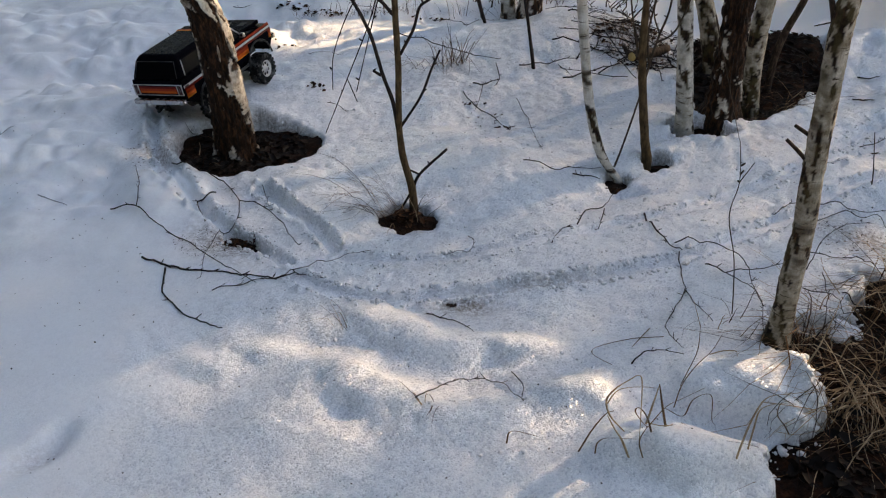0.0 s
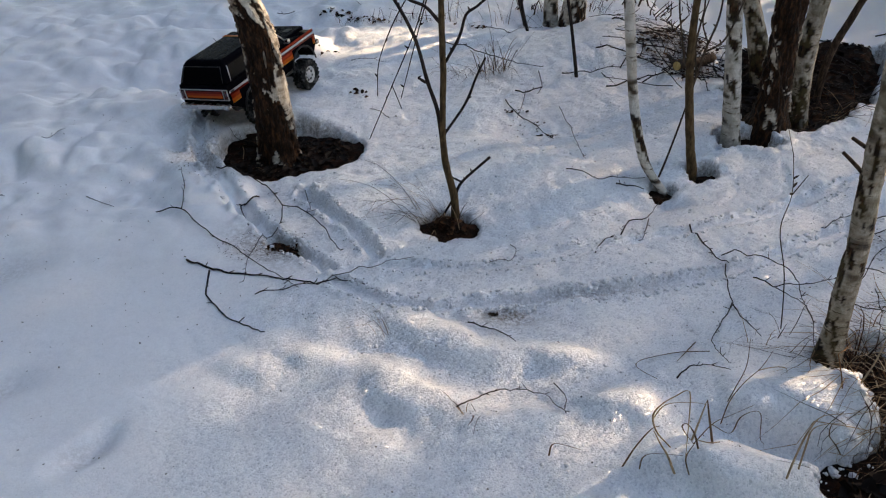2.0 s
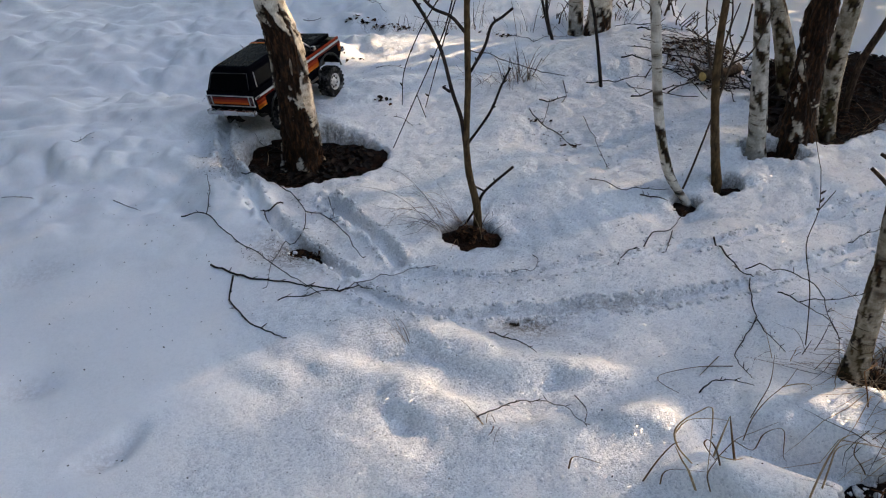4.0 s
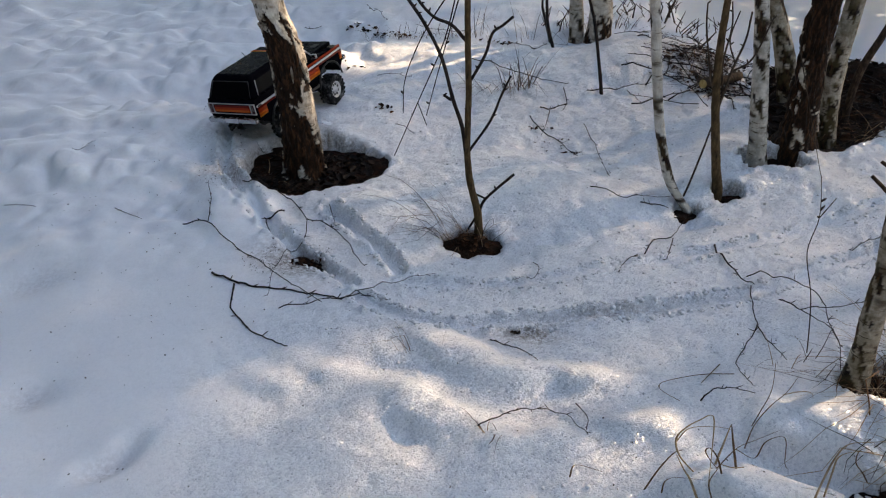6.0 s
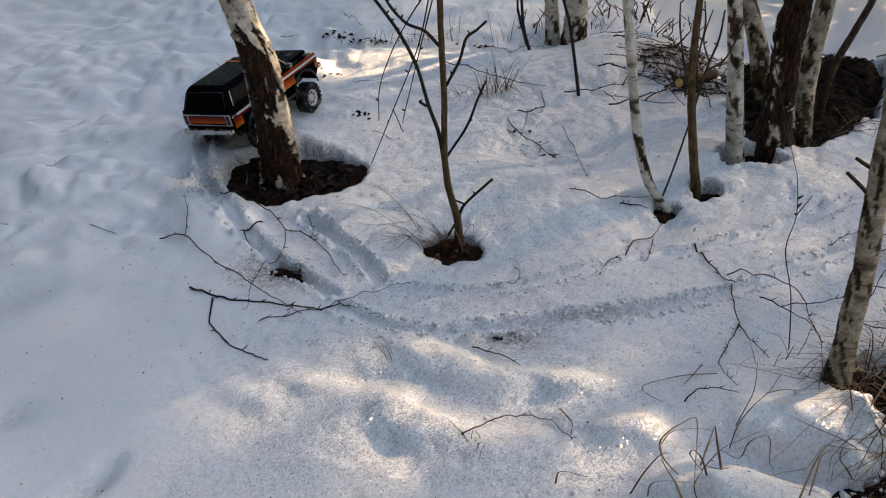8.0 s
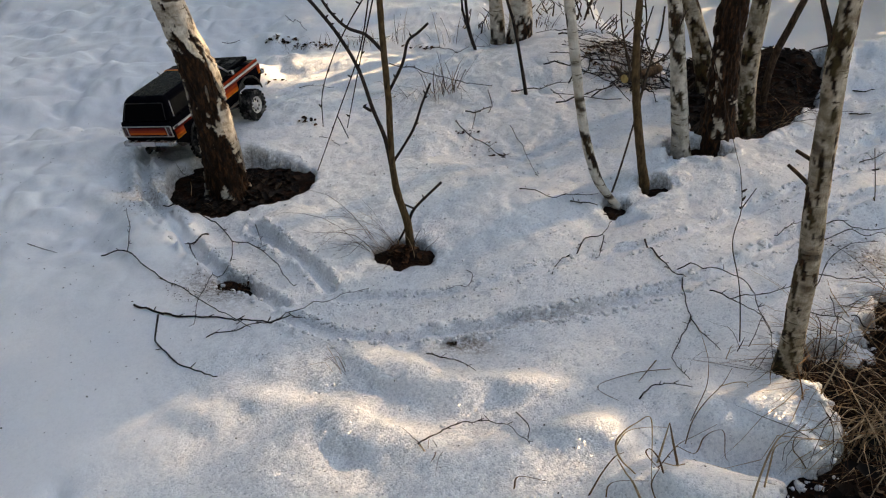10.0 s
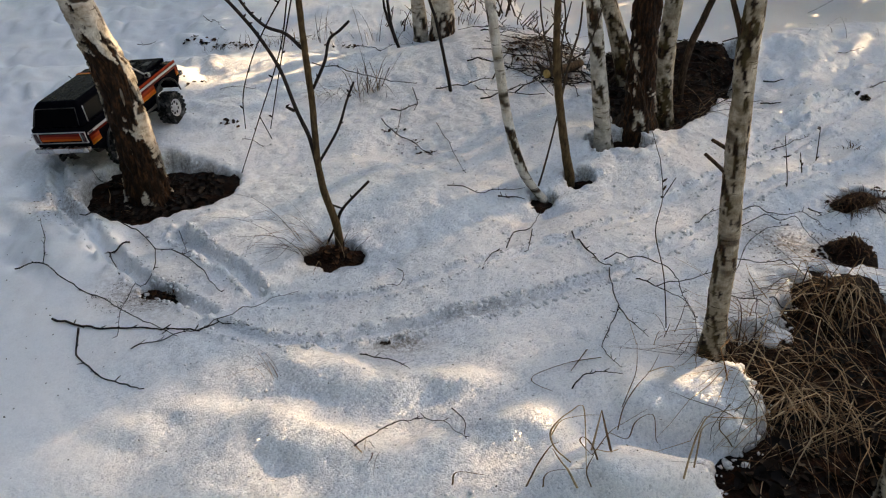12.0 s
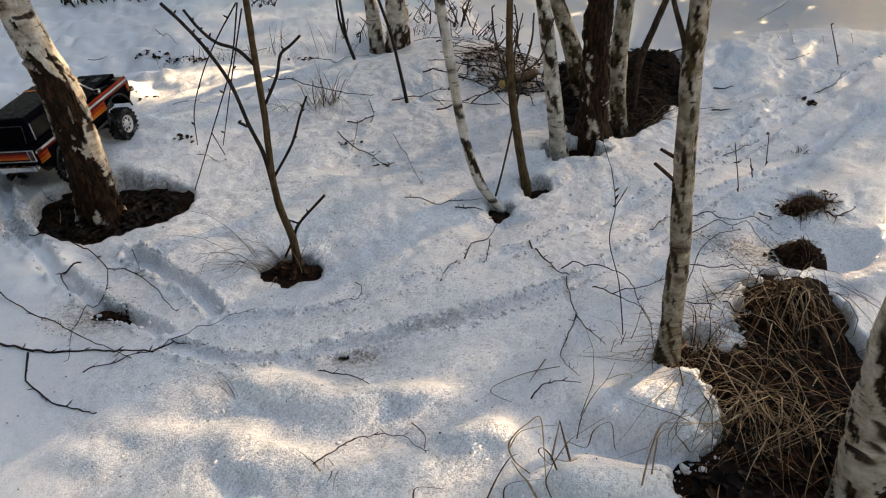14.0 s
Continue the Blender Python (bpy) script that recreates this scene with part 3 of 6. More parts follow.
def crown(foot, axis, rise, seed, mat, parent, count=9):
    """Bare limbs and hanging twigs on the upper trunk."""
    rng = random.Random(seed)
    upper = [p for p in axis if p.z > axis[-1].z - rise * 0.85]
    for k in range(count):
        bm = bmesh.new()
        p = upper[int(len(upper) * (0.1 + 0.85 * k / count))]
        a, long = rng.uniform(0, 6.28), rng.uniform(0.35, 0.8) * (1.1 - 0.6 * k / count)
        out = Vector((math.cos(a), math.sin(a), 0))
        line = [p + out * long * t + Vector((0, 0, long * (0.9 * t - 0.35 * t * t))) - foot for t in (0, 0.35, 0.7, 1)]
        tube(bm, eased(line, 3), [0.007 * (1 - 0.08 * i) for i in range(10)], 5)
        for q in range(5):
            b = line[1].lerp(line[3], q / 4)
            d = Vector((rng.uniform(-1, 1), rng.uniform(-1, 1), 0.2)) * 0.16
            tube(bm, [b, b + d, b + d * 1.5 + Vector((0, 0, -0.12)), b + d * 1.7 + Vector((0, 0, -0.34))], [0.0022, 0.0018, 0.0014, 0.001], 4)
        part("limb", bm, mat, parent)


def limb(name, line, foot, mat, parent, sides=7, buds=0):
    bm = bmesh.new()
    run = eased(line, 5)
    tube(bm, [Vector(p[:3]) - foot for p in run], [p[3] for p in run], sides, knots=0.05)
    rng = random.Random(len(run) + int(1000 * abs(line[0][0])))
    for _ in range(buds):
        p, q = run[rng.randrange(2, len(run))], Vector((rng.uniform(-1, 1), rng.uniform(-0.5, 0.5), rng.uniform(0.2, 1))).normalized()
        c = Vector(p[:3]) - foot
        tube(bm, [c, c + q * 0.008, c + q * 0.013], [0.0022, 0.0026, 0.0008], 5)
    return part(name, bm, mat, parent)


def tree(name, line, label, rise=2.4, sides=28, gap=0.008, white=(0.9, 0.9, 0.1), plates=0.0012, mossy=0.2, mat=None, seed=1, limbs=(), limb_mat=None, flare=0.25, crown_count=8, group="", furrow=None):
    me, foot, axis, radii = trunk_mesh(line, rise, sides, gap, white, plates, mossy, seed, flare, furrow)
    ob = thing(name, foot, label, "tree", group)
    me.materials.append(mat or BIRCH)
    new("trunk", me).parent = ob
    for kind, run, buds in limbs:
        limb(kind, run, foot, limb_mat or DARK_TWIG, ob, buds=buds)
    crown(foot, axis, rise, seed, limb_mat or DARK_TWIG, ob, crown_count)
    return ob, foot, axis, radii


def peeling_bark(ob, foot, axis, radii, count, seed, low=0.1, high=0.75):
    """Curled flakes of bark that stand off the trunk."""
    rng = random.Random(seed)
    for _ in range(count):
        z = rng.uniform(low, high)
        k = min(range(len(axis)), key=lambda i: abs(axis[i].z - axis[0].z - z))
        c, r, a = axis[k] - foot, float(radii[k]) * 1.03, rng.choice((rng.uniform(3.4, 6.9), rng.uniform(5.0, 6.9)))
        wide, long, lift, skew = rng.uniform(0.06, 0.16), rng.uniform(0.03, 0.07), rng.uniform(0.002, 0.005), rng.uniform(-0.35, 0.35)
        bm = bmesh.new()
        grid = []
        for i in range(5):
            u = i / 4
            half = wide * (1 - (2 * u - 1) ** 2 * 0.75) * 0.5
            grid.append([bm.verts.new(c + Vector(((r + lift * v * v + 0.001) * math.cos(a + skew * u + half * (2 * v - 1)),
                                                  (r + lift * v * v + 0.001) * math.sin(a + skew * u + half * (2 * v - 1)), (u - 0.5) * long * (1 + 0.2 * v)))) for v in (0, 0.5, 1)])
        for p, q in zip(grid, grid[1:]):
            for v in range(2):
                bm.faces.new((p[v], p[v + 1], q[v + 1], q[v]))
        bmesh.ops.solidify(bm, geom=bm.faces[:], thickness=0.0009)
        flake = part("bark_flake", bm, BIRCH, ob)
        for key, value in (("paper", 1.0), ("moss", 0.0)):
            at = flake.data.attributes.new(key, "FLOAT", "POINT")
            at.data.foreach_set("value", [value] * len(flake.data.vertices))


def TWIG(radius, lift, run, label="thin dark fallen twig lying on the snow"):
    """A bare twig along the snow, with side buds and a fork or two."""
    radius = radius * 0.78
    pts = [Vector((x, y, top(x, y) + lift + radius * 0.7)) for x, y in eased(run, 3)]
    foot = pts[0].copy()
    rng = random.Random(int(abs(run[0][0] * 7919 + run[0][1] * 104729)))
    pts = [p + Vector((rng.uniform(-1, 1), rng.uniform(-1, 1), rng.uniform(-0.3, 0.8))) * radius * 1.1 for p in pts]
    bm = bmesh.new()
    n = len(pts)
    tube(bm, [p - foot for p in pts], [radius * (1.1 - 0.65 * k / n) for k in range(n)], 6, knots=0.12)
    long = sum((b - a).length for a, b in zip(pts, pts[1:]))
    for _ in range(int(3 + long * 22)):
        k = rng.randrange(1, n)
        d = (pts[k] - pts[k - 1]).normalized()
        out = (d * rng.uniform(0.3, 0.9) + Vector((rng.uniform(-1, 1), rng.uniform(-1, 1), rng.uniform(0, 0.7)))).normalized() * rng.uniform(0.006, 0.02)
        c = pts[k] - foot
        tube(bm, [c, c + out * 0.6, c + out], [radius * 0.5, radius * 0.55, radius * 0.15], 4)
    return tagged(thing_from(bm, "fallen_twig", foot, DARK_TWIG), label, "twig", "fallen twigs")


def thing_from(bm, name, at, mat):
    ob = part(name, bm, mat)
    ob.location = at
    return ob


# ---- growth lines: (x, y, z, radius) up each stem ----
BIG = [(-0.723, 2.451, -0.054, 0.0663), (-0.722, 2.451, 0.046, 0.0612), (-0.723, 2.451, 0.145, 0.0581), (-0.730, 2.448, 0.277, 0.0546), (-0.737, 2.446, 0.403, 0.0530), (-0.763, 2.438, 0.524, 0.0455), (-0.781, 2.432, 0.627, 0.0435)]
THIN = [(-0.086, 2.051, -0.041, 0.0127), (-0.090, 2.050, 0.039, 0.0116), (-0.111, 2.049, 0.138, 0.0105), (-0.121, 2.048, 0.248, 0.0094), (-0.117, 2.049, 0.424, 0.0090), (-0.119, 2.048, 0.564, 0.0083), (-0.120, 2.048, 0.721, 0.0076)]
THIN_L = [(-0.124, 2.048, 0.230, 0.0063), (-0.135, 2.047, 0.319, 0.0059), (-0.161, 2.046, 0.405, 0.0055), (-0.188, 2.044, 0.517, 0.0051), (-0.230, 2.041, 0.610, 0.0047), (-0.278, 2.038, 0.685, 0.0044), (-0.318, 2.035, 0.736, 0.0041)]
THIN_Ls = [(-0.165, 2.045, 0.400, 0.0045), (-0.186, 2.044, 0.415, 0.0037)]
THIN_R = [(-0.119, 2.048, 0.239, 0.0043), (-0.057, 2.052, 0.335, 0.0039), (-0.026, 2.055, 0.414, 0.0034), (-0.002, 2.056, 0.468, 0.0030)]
THIN_UL = [(-0.124, 2.048, 0.567, 0.0051), (-0.161, 2.046, 0.609, 0.0046), (-0.206, 2.043, 0.630, 0.0042), (-0.241, 2.040, 0.668, 0.0038), (-0.269, 2.039, 0.716, 0.0034)]
THIN_UR = [(-0.110, 2.049, 0.458, 0.0045), (-0.072, 2.052, 0.529, 0.0042), (-0.055, 2.053, 0.585, 0.0040), (-0.027, 2.054, 0.607, 0.0038), (-0.000, 2.056, 0.630, 0.0036)]
THIN_S = [(-0.085, 2.051, 0.044, 0.0050), (-0.064, 2.052, 0.088, 0.0045), (0.016, 2.057, 0.167, 0.0040)]
THIN_S2 = [(-0.064, 2.052, 0.084, 0.0033), (-0.107, 2.049, 0.109, 0.0024)]
THIN_S3 = [(-0.085, 2.051, 0.039, 0.0041), (-0.123, 2.048, -0.029, 0.0034)]
THIN_d1 = [(-0.144, 2.047, 0.723, 0.0021), (-0.205, 2.043, 0.637, 0.0018), (-0.253, 2.040, 0.554, 0.0016), (-0.291, 2.037, 0.458, 0.0014), (-0.300, 2.037, 0.363, 0.0011)]
THIN_d2 = [(-0.141, 2.047, 0.723, 0.0021), (-0.181, 2.044, 0.569, 0.0018), (-0.259, 2.039, 0.391, 0.0015), (-0.331, 2.035, 0.231, 0.0012)]
THIN_d3 = [(-0.133, 2.048, 0.708, 0.0021), (-0.187, 2.044, 0.525, 0.0016), (-0.235, 2.041, 0.355, 0.0011)]
THIN_d4 = [(-0.258, 2.039, 0.394, 0.0015), (-0.235, 2.041, 0.325, 0.0011)]
WHITE = [(0.572, 2.221, -0.034, 0.0147), (0.522, 2.233, 0.033, 0.0155), (0.491, 2.241, 0.103, 0.0161), (0.459, 2.248, 0.219, 0.0149), (0.438, 2.254, 0.330, 0.0145), (0.419, 2.258, 0.453, 0.0149), (0.406, 2.261, 0.537, 0.0147), (0.391, 2.265, 0.634, 0.0143)]
OLIVE = [(0.680, 2.310, -0.002, 0.0161), (0.662, 2.315, 0.081, 0.0149), (0.639, 2.322, 0.211, 0.0136), (0.621, 2.327, 0.343, 0.0123), (0.612, 2.329, 0.468, 0.0111), (0.610, 2.330, 0.604, 0.0100)]
OLIVE_stick = [(0.636, 2.325, 0.253, 0.0024), (0.609, 2.300, 0.145, 0.0030), (0.574, 2.270, 0.025, 0.0034), (0.544, 2.250, -0.056, 0.0036)]
OLIVE_f1 = [(0.636, 2.322, 0.268, 0.0045), (0.656, 2.317, 0.399, 0.0038), (0.676, 2.311, 0.488, 0.0031), (0.679, 2.310, 0.572, 0.0025)]
OLIVE_f2 = [(0.653, 2.318, 0.390, 0.0035), (0.703, 2.303, 0.436, 0.0028), (0.736, 2.294, 0.557, 0.0021)]
OLIVE_f3 = [(0.643, 2.321, 0.316, 0.0035), (0.627, 2.325, 0.416, 0.0030), (0.634, 2.323, 0.521, 0.0025), (0.623, 2.326, 0.596, 0.0021)]
OLIVE_f4 = [(0.608, 2.330, 0.343, 0.0035), (0.569, 2.341, 0.502, 0.0028), (0.559, 2.344, 0.586, 0.0021)]
OLIVE_f5 = [(0.660, 2.316, 0.417, 0.0026), (0.635, 2.323, 0.486, 0.0021), (0.648, 2.319, 0.572, 0.0017)]
B4 = [(0.855, 2.505, -0.007, 0.0304), (0.835, 2.512, 0.122, 0.0287), (0.809, 2.520, 0.296, 0.0258), (0.789, 2.527, 0.430, 0.0242), (0.769, 2.534, 0.540, 0.0218)]
B5 = [(1.111, 3.047, -0.003, 0.0451), (1.056, 3.067, 0.199, 0.0379), (1.016, 3.081, 0.312, 0.0339), (0.990, 3.090, 0.378, 0.0313)]
DARK = [(0.999, 2.596, 0.050, 0.0579), (0.993, 2.598, 0.213, 0.0451), (0.988, 2.600, 0.375, 0.0437), (0.987, 2.600, 0.510, 0.0444)]
B6 = [(1.155, 2.723, -0.030, 0.0350), (1.139, 2.730, 0.107, 0.0299), (1.128, 2.734, 0.282, 0.0311), (1.132, 2.732, 0.466, 0.0300)]
LEAN = [(1.293, 2.933, -0.022, 0.0139), (1.292, 2.934, 0.100, 0.0148), (1.303, 2.929, 0.194, 0.0145), (1.330, 2.917, 0.297, 0.0142), (1.360, 2.904, 0.407, 0.0129)]
RIGHT = [(0.779, 1.373, -0.018, 0.0309), (0.775, 1.375, 0.093, 0.0234), (0.771, 1.377, 0.189, 0.0227), (0.766, 1.380, 0.323, 0.0218), (0.754, 1.387, 0.458, 0.0209), (0.743, 1.393, 0.607, 0.0199), (0.735, 1.398, 0.731, 0.0190), (0.733, 1.399, 0.846, 0.0182)]
RIGHT_br = [(0.726, 1.402, 0.736, 0.0058), (0.713, 1.409, 0.782, 0.0054), (0.697, 1.419, 0.827, 0.0050), (0.689, 1.423, 0.852, 0.0046)]
RIGHT_s1 = [(0.737, 1.396, 0.481, 0.0046), (0.716, 1.408, 0.500, 0.0040), (0.698, 1.418, 0.515, 0.0035)]
RIGHT_s2 = [(0.734, 1.398, 0.532, 0.0045), (0.705, 1.414, 0.548, 0.0034)]
RIGHT_tw = [(0.720, 1.406, 0.757, 0.0016), (0.694, 1.420, 0.745, 0.0011)]
CORNER = [(1.009, 0.937, -0.014, 0.0616), (0.996, 0.951, 0.144, 0.0565), (0.986, 0.962, 0.303, 0.0524), (0.984, 0.964, 0.390, 0.0497)]
FAR1 = [(0.319, 3.855, -0.009, 0.0335), (0.311, 3.856, 0.117, 0.0329), (0.299, 3.857, 0.226, 0.0297)]
FAR2 = [(0.423, 3.824, 0.008, 0.0555), (0.426, 3.823, 0.119, 0.0519), (0.418, 3.824, 0.227, 0.0457)]
ST1 = [(0.195, 3.621, 0.016, 0.0079), (0.164, 3.622, 0.130, 0.0078), (0.150, 3.623, 0.284, 0.0063)]
ST2 = [(0.193, 3.855, -0.035, 0.0070), (0.146, 3.857, 0.141, 0.0068), (0.141, 3.857, 0.222, 0.0054)]
ST3 = [(0.374, 3.091, 0.003, 0.0082), (0.351, 3.094, 0.144, 0.0068), (0.320, 3.097, 0.306, 0.0066), (0.286, 3.101, 0.416, 0.0054)]
SAP = [(0.708, 1.478, 0.019, 0.0015), (0.686, 1.489, 0.167, 0.0013), (0.656, 1.503, 0.280, 0.0012), (0.660, 1.501, 0.370, 0.0010), (0.645, 1.508, 0.459, 0.0008), (0.634, 1.513, 0.491, 0.0006)]
SAPb = [(0.660, 1.501, 0.370, 0.0013), (0.679, 1.492, 0.423, 0.0009)]
GS0 = [(1.508, 2.263, 0.020, 0.0019), (1.500, 2.268, 0.112, 0.0014)]
GS1 = [(2.279, 3.073, 0.042, 0.0025), (2.233, 3.107, 0.183, 0.0018)]
GS2 = [(1.304, 2.073, 0.054, 0.0018), (1.278, 2.089, 0.181, 0.0013)]
GS3 = [(1.413, 2.179, 0.024, 0.0019), (1.403, 2.186, 0.068, 0.0014)]


big, foot, axis, radii = tree("birch_tree", BIG, "leaning old birch trunk with dark peeling bark in a melt hollow", 3.4, 110, 0.003, (0.20, 0.9, 0.60), 0.0048, 0.0, seed=3, flare=0.35, crown_count=12, furrow=(2.75, 2.9, 1.15))
peeling_bark(big, foot, axis, radii, 8, 5)
THIN_LIMBS = [("branch", THIN_L, 5), ("spur", THIN_Ls, 1), ("branch", THIN_R, 3), ("branch", THIN_UL, 4), ("branch", THIN_UR, 4), ("shoot", THIN_S, 1),
              ("shoot", THIN_S2, 0), ("shoot", THIN_S3, 0), ("drooping_twig", THIN_d1, 3), ("drooping_twig", THIN_d2, 3), ("drooping_twig", THIN_d3, 3), ("drooping_twig", THIN_d4, 0)]
tree("young_tree", THIN, "slender young tree with olive brown bark and bare forked branches", 1.8, 16, 0.012, (0, 0, 1), 0.0006, 0, OLIVE_BARK, 11, THIN_LIMBS, DARK_TWIG, 0.15, 5)
tree("birch_tree", WHITE, "thin crooked white birch stem rising from the snow", 2.2, 24, 0.008, (0.82, 0.86, 0.10), 0.0008, 0.25, WHITE_BIRCH, 17, (), None, 0.25, 6)
OLIVE_LIMBS = [("stick", OLIVE_stick, 2), ("branch", OLIVE_f1, 4), ("branch", OLIVE_f2, 3), ("branch", OLIVE_f3, 3), ("branch", OLIVE_f4, 3), ("branch", OLIVE_f5, 2)]
tree("young_tree", OLIVE, "slender olive brown stem with a fan of bare shoots", 1.8, 16, 0.012, (0, 0, 1), 0.0006, 0, OLIVE_BARK, 23, OLIVE_LIMBS, GREY_TWIG, 0.2, 5)
tree("birch_tree", B4, "white birch stem with dark scars beside a brown hollow", 2.6, 28, 0.007, (0.5, 0.74, 0.15), 0.0010, 0.45, WHITE_BIRCH, 29, (), None, 0.3, 6)
tree("birch_tree", B5, "leaning white birch with dark bands in the hollow", 2.6, 28, 0.009, (0.4, 0.68, 0.25), 0.0012, 0.5, GREY_BIRCH, 31, (), None, 0.2, 6)
tree("birch_tree", DARK, "thick old birch with deeply cracked dark brown bark", 3.6, 72, 0.005, (0.0, 0.06, 0.25), 0.0055, 0.0, None, 37, (), None, 0.35, 9)
tree("birch_tree", B6, "pale birch with grey and brown stains in the hollow", 2.8, 28, 0.007, (0.4, 0.72, 0.25), 0.0012, 0.6, GREY_BIRCH, 41, (), None, 0.25, 6)
tree("young_tree", LEAN, "thin brown stem leaning out of the brown hollow", 1.2, 14, 0.014, (0, 0, 1), 0.0006, 0, BROWN_BARK, 43, (), None, 0.1, 4)
RIGHT_LIMBS = [("branch", RIGHT_br, 0), ("stub", RIGHT_s1, 0), ("stub", RIGHT_s2, 0), ("twig", RIGHT_tw, 0)]
tree("birch_tree", RIGHT, "slim mossy birch stem with broken stubs beside dead grass", 2.4, 36, 0.005, (0.5, 0.66, 0.2), 0.0014, 0.55, GREY_BIRCH, 47, RIGHT_LIMBS, BROWN_BARK, 0.35, 6)
corner, foot, axis, radii = tree("birch_tree", CORNER, "stout white birch trunk with tan peeling bark beside dead grass", 3.2, 72, 0.004, (0.5, 0.78, 0.2), 0.0036, 0.15, BIRCH, 53, (), None, 0.4, 8)
peeling_bark(corner, foot, axis, radii, 7, 8, 0.05, 0.4)
tree("birch_tree", FAR1, "small birch stem behind the snow bank", 2.4, 20, 0.015, (0.7, 0.85, 0.2), 0.001, 0.3, None, 59, (), None, 0.2, 6)
tree("birch_tree", FAR2, "birch with pale brown peeling bark behind the snow bank", 3.0, 36, 0.012, (0.55, 0.6, 0.2), 0.003, 0.0, None, 61, (), None, 0.2, 8)


def stem(line, label, mat=DARK_TWIG, rise=0.9, side=6):
    """A thin bare sapling."""
    rng = random.Random(int(1000 * abs(line[0][0])))
    foot = Vector(line[0][:3])
    ob = thing("sapling", foot, label, "sapling")
    a, b = np.array(line[-2]), np.array(line[-1])
    far = b + (b - a) / np.linalg.norm((b - a)[:3]) * rise
    far[3] = 0.0012
    limb("stem", [np.array(line[0]) - [0, 0, 0.04, 0]] + list(line) + [far], foot, mat, ob, side, 4)
    for k in range(4 if rise > 0.3 else 0):
        c = b + (far - b) * (0.15 + 0.2 * k)
        d = np.array([rng.uniform(-0.16, 0.16), rng.uniform(-0.12, 0.12), 0.16, 0])
        limb("shoot", [(*c[:3], 0.002), (*(c + d)[:3], 0.0016), (*(c + d * 1.8)[:3], 0.001)], foot, mat, ob, 5, 1)
    return ob


stem(ST1, "dark bare sapling behind the snow ridge")
stem(ST2, "dark bare sapling behind the snow ridge")
stem(ST3, "thin dark sapling standing in a small melt hole")
sapling = stem(SAP, "hair thin sapling stem standing in the snow", GREY_TWIG, 0.25, 5)
limb("shoot", SAPb, Vector(SAP[0][:3]), GREY_TWIG, sapling, 5, 0)
for line in (GS0, GS1, GS2, GS3):
    stem(line, "dry stalk poking out of the snow bank", GREY_TWIG, 0.02, 5)


# ---- fallen twigs: radius, height above the snow, run ----
TWIG(0.0035, 0, [(-0.816, 1.742), (-0.781, 1.725), (-0.743, 1.703), (-0.707, 1.690), (-0.671, 1.676), (-0.639, 1.674), (-0.602, 1.669), (-0.564, 1.662), (-0.526, 1.652), (-0.495, 1.649), (-0.464, 1.648), (-0.431, 1.637), (-0.401, 1.677), (-0.357, 1.663), (-0.314, 1.650)])
TWIG(0.0017, 0.004, [(-0.584, 1.583), (-0.554, 1.601), (-0.519, 1.606), (-0.487, 1.619), (-0.460, 1.632), (-0.430, 1.635), (-0.402, 1.681), (-0.364, 1.688), (-0.336, 1.726), (-0.300, 1.727), (-0.269, 1.764), (-0.230, 1.768), (-0.191, 1.774)])
TWIG(0.003, 0, [(-0.738, 1.688), (-0.727, 1.638), (-0.715, 1.589), (-0.676, 1.546), (-0.638, 1.505), (-0.590, 1.485), (-0.559, 1.466), (-0.532, 1.455)])
TWIG(0.0025, 0.006, [(-1.005, 2.015), (-0.964, 2.018), (-0.916, 2.003), (-0.857, 1.933), (-0.804, 1.887), (-0.751, 1.838), (-0.719, 1.821), (-0.683, 1.790), (-0.641, 1.741), (-0.589, 1.695), (-0.543, 1.664), (-0.510, 1.635), (-0.477, 1.608)])
TWIG(0.0017, 0.02, [(-0.906, 1.981), (-0.933, 2.096), (-0.965, 2.171), (-0.989, 2.230)])
TWIG(0.0027, 0.006, [(-0.895, 2.288), (-0.822, 2.228), (-0.771, 2.226), (-0.727, 2.194), (-0.685, 2.166), (-0.625, 2.071), (-0.576, 2.047), (-0.519, 1.993), (-0.459, 1.905), (-0.427, 1.844), (-0.399, 1.798)])
TWIG(0.0016, 0.01, [(-0.624, 2.067), (-0.596, 1.927), (-0.635, 1.898), (-0.642, 1.829), (-0.644, 1.752), (-0.634, 1.687), (-0.625, 1.629)])
TWIG(0.0032, 0.004, [(-0.710, 2.122), (-0.736, 2.098), (-0.769, 2.098), (-0.744, 2.051), (-0.689, 1.923)])
TWIG(0.0016, 0.01, [(-0.571, 2.164), (-0.553, 2.114), (-0.522, 2.011)])
TWIG(0.0013, 0.004, [(-1.259, 2.095), (-1.211, 2.086), (-1.155, 2.053)])
TWIG(0.0013, 0.003, [(-1.634, 2.094), (-1.573, 2.093), (-1.522, 2.089)])
TWIG(0.001, 0.004, [(-1.528, 2.388), (-1.503, 2.424), (-1.467, 2.437)])
TWIG(0.003, 0.004, [(0.604, 1.974), (0.608, 1.877), (0.626, 1.829), (0.638, 1.780), (0.662, 1.767)])
TWIG(0.002, 0.004, [(0.653, 1.764), (0.636, 1.681), (0.633, 1.640), (0.626, 1.590), (0.587, 1.524), (0.563, 1.482), (0.538, 1.437), (0.543, 1.383), (0.552, 1.342)])
TWIG(0.0018, 0.004, [(0.626, 1.590), (0.635, 1.508), (0.653, 1.447)])
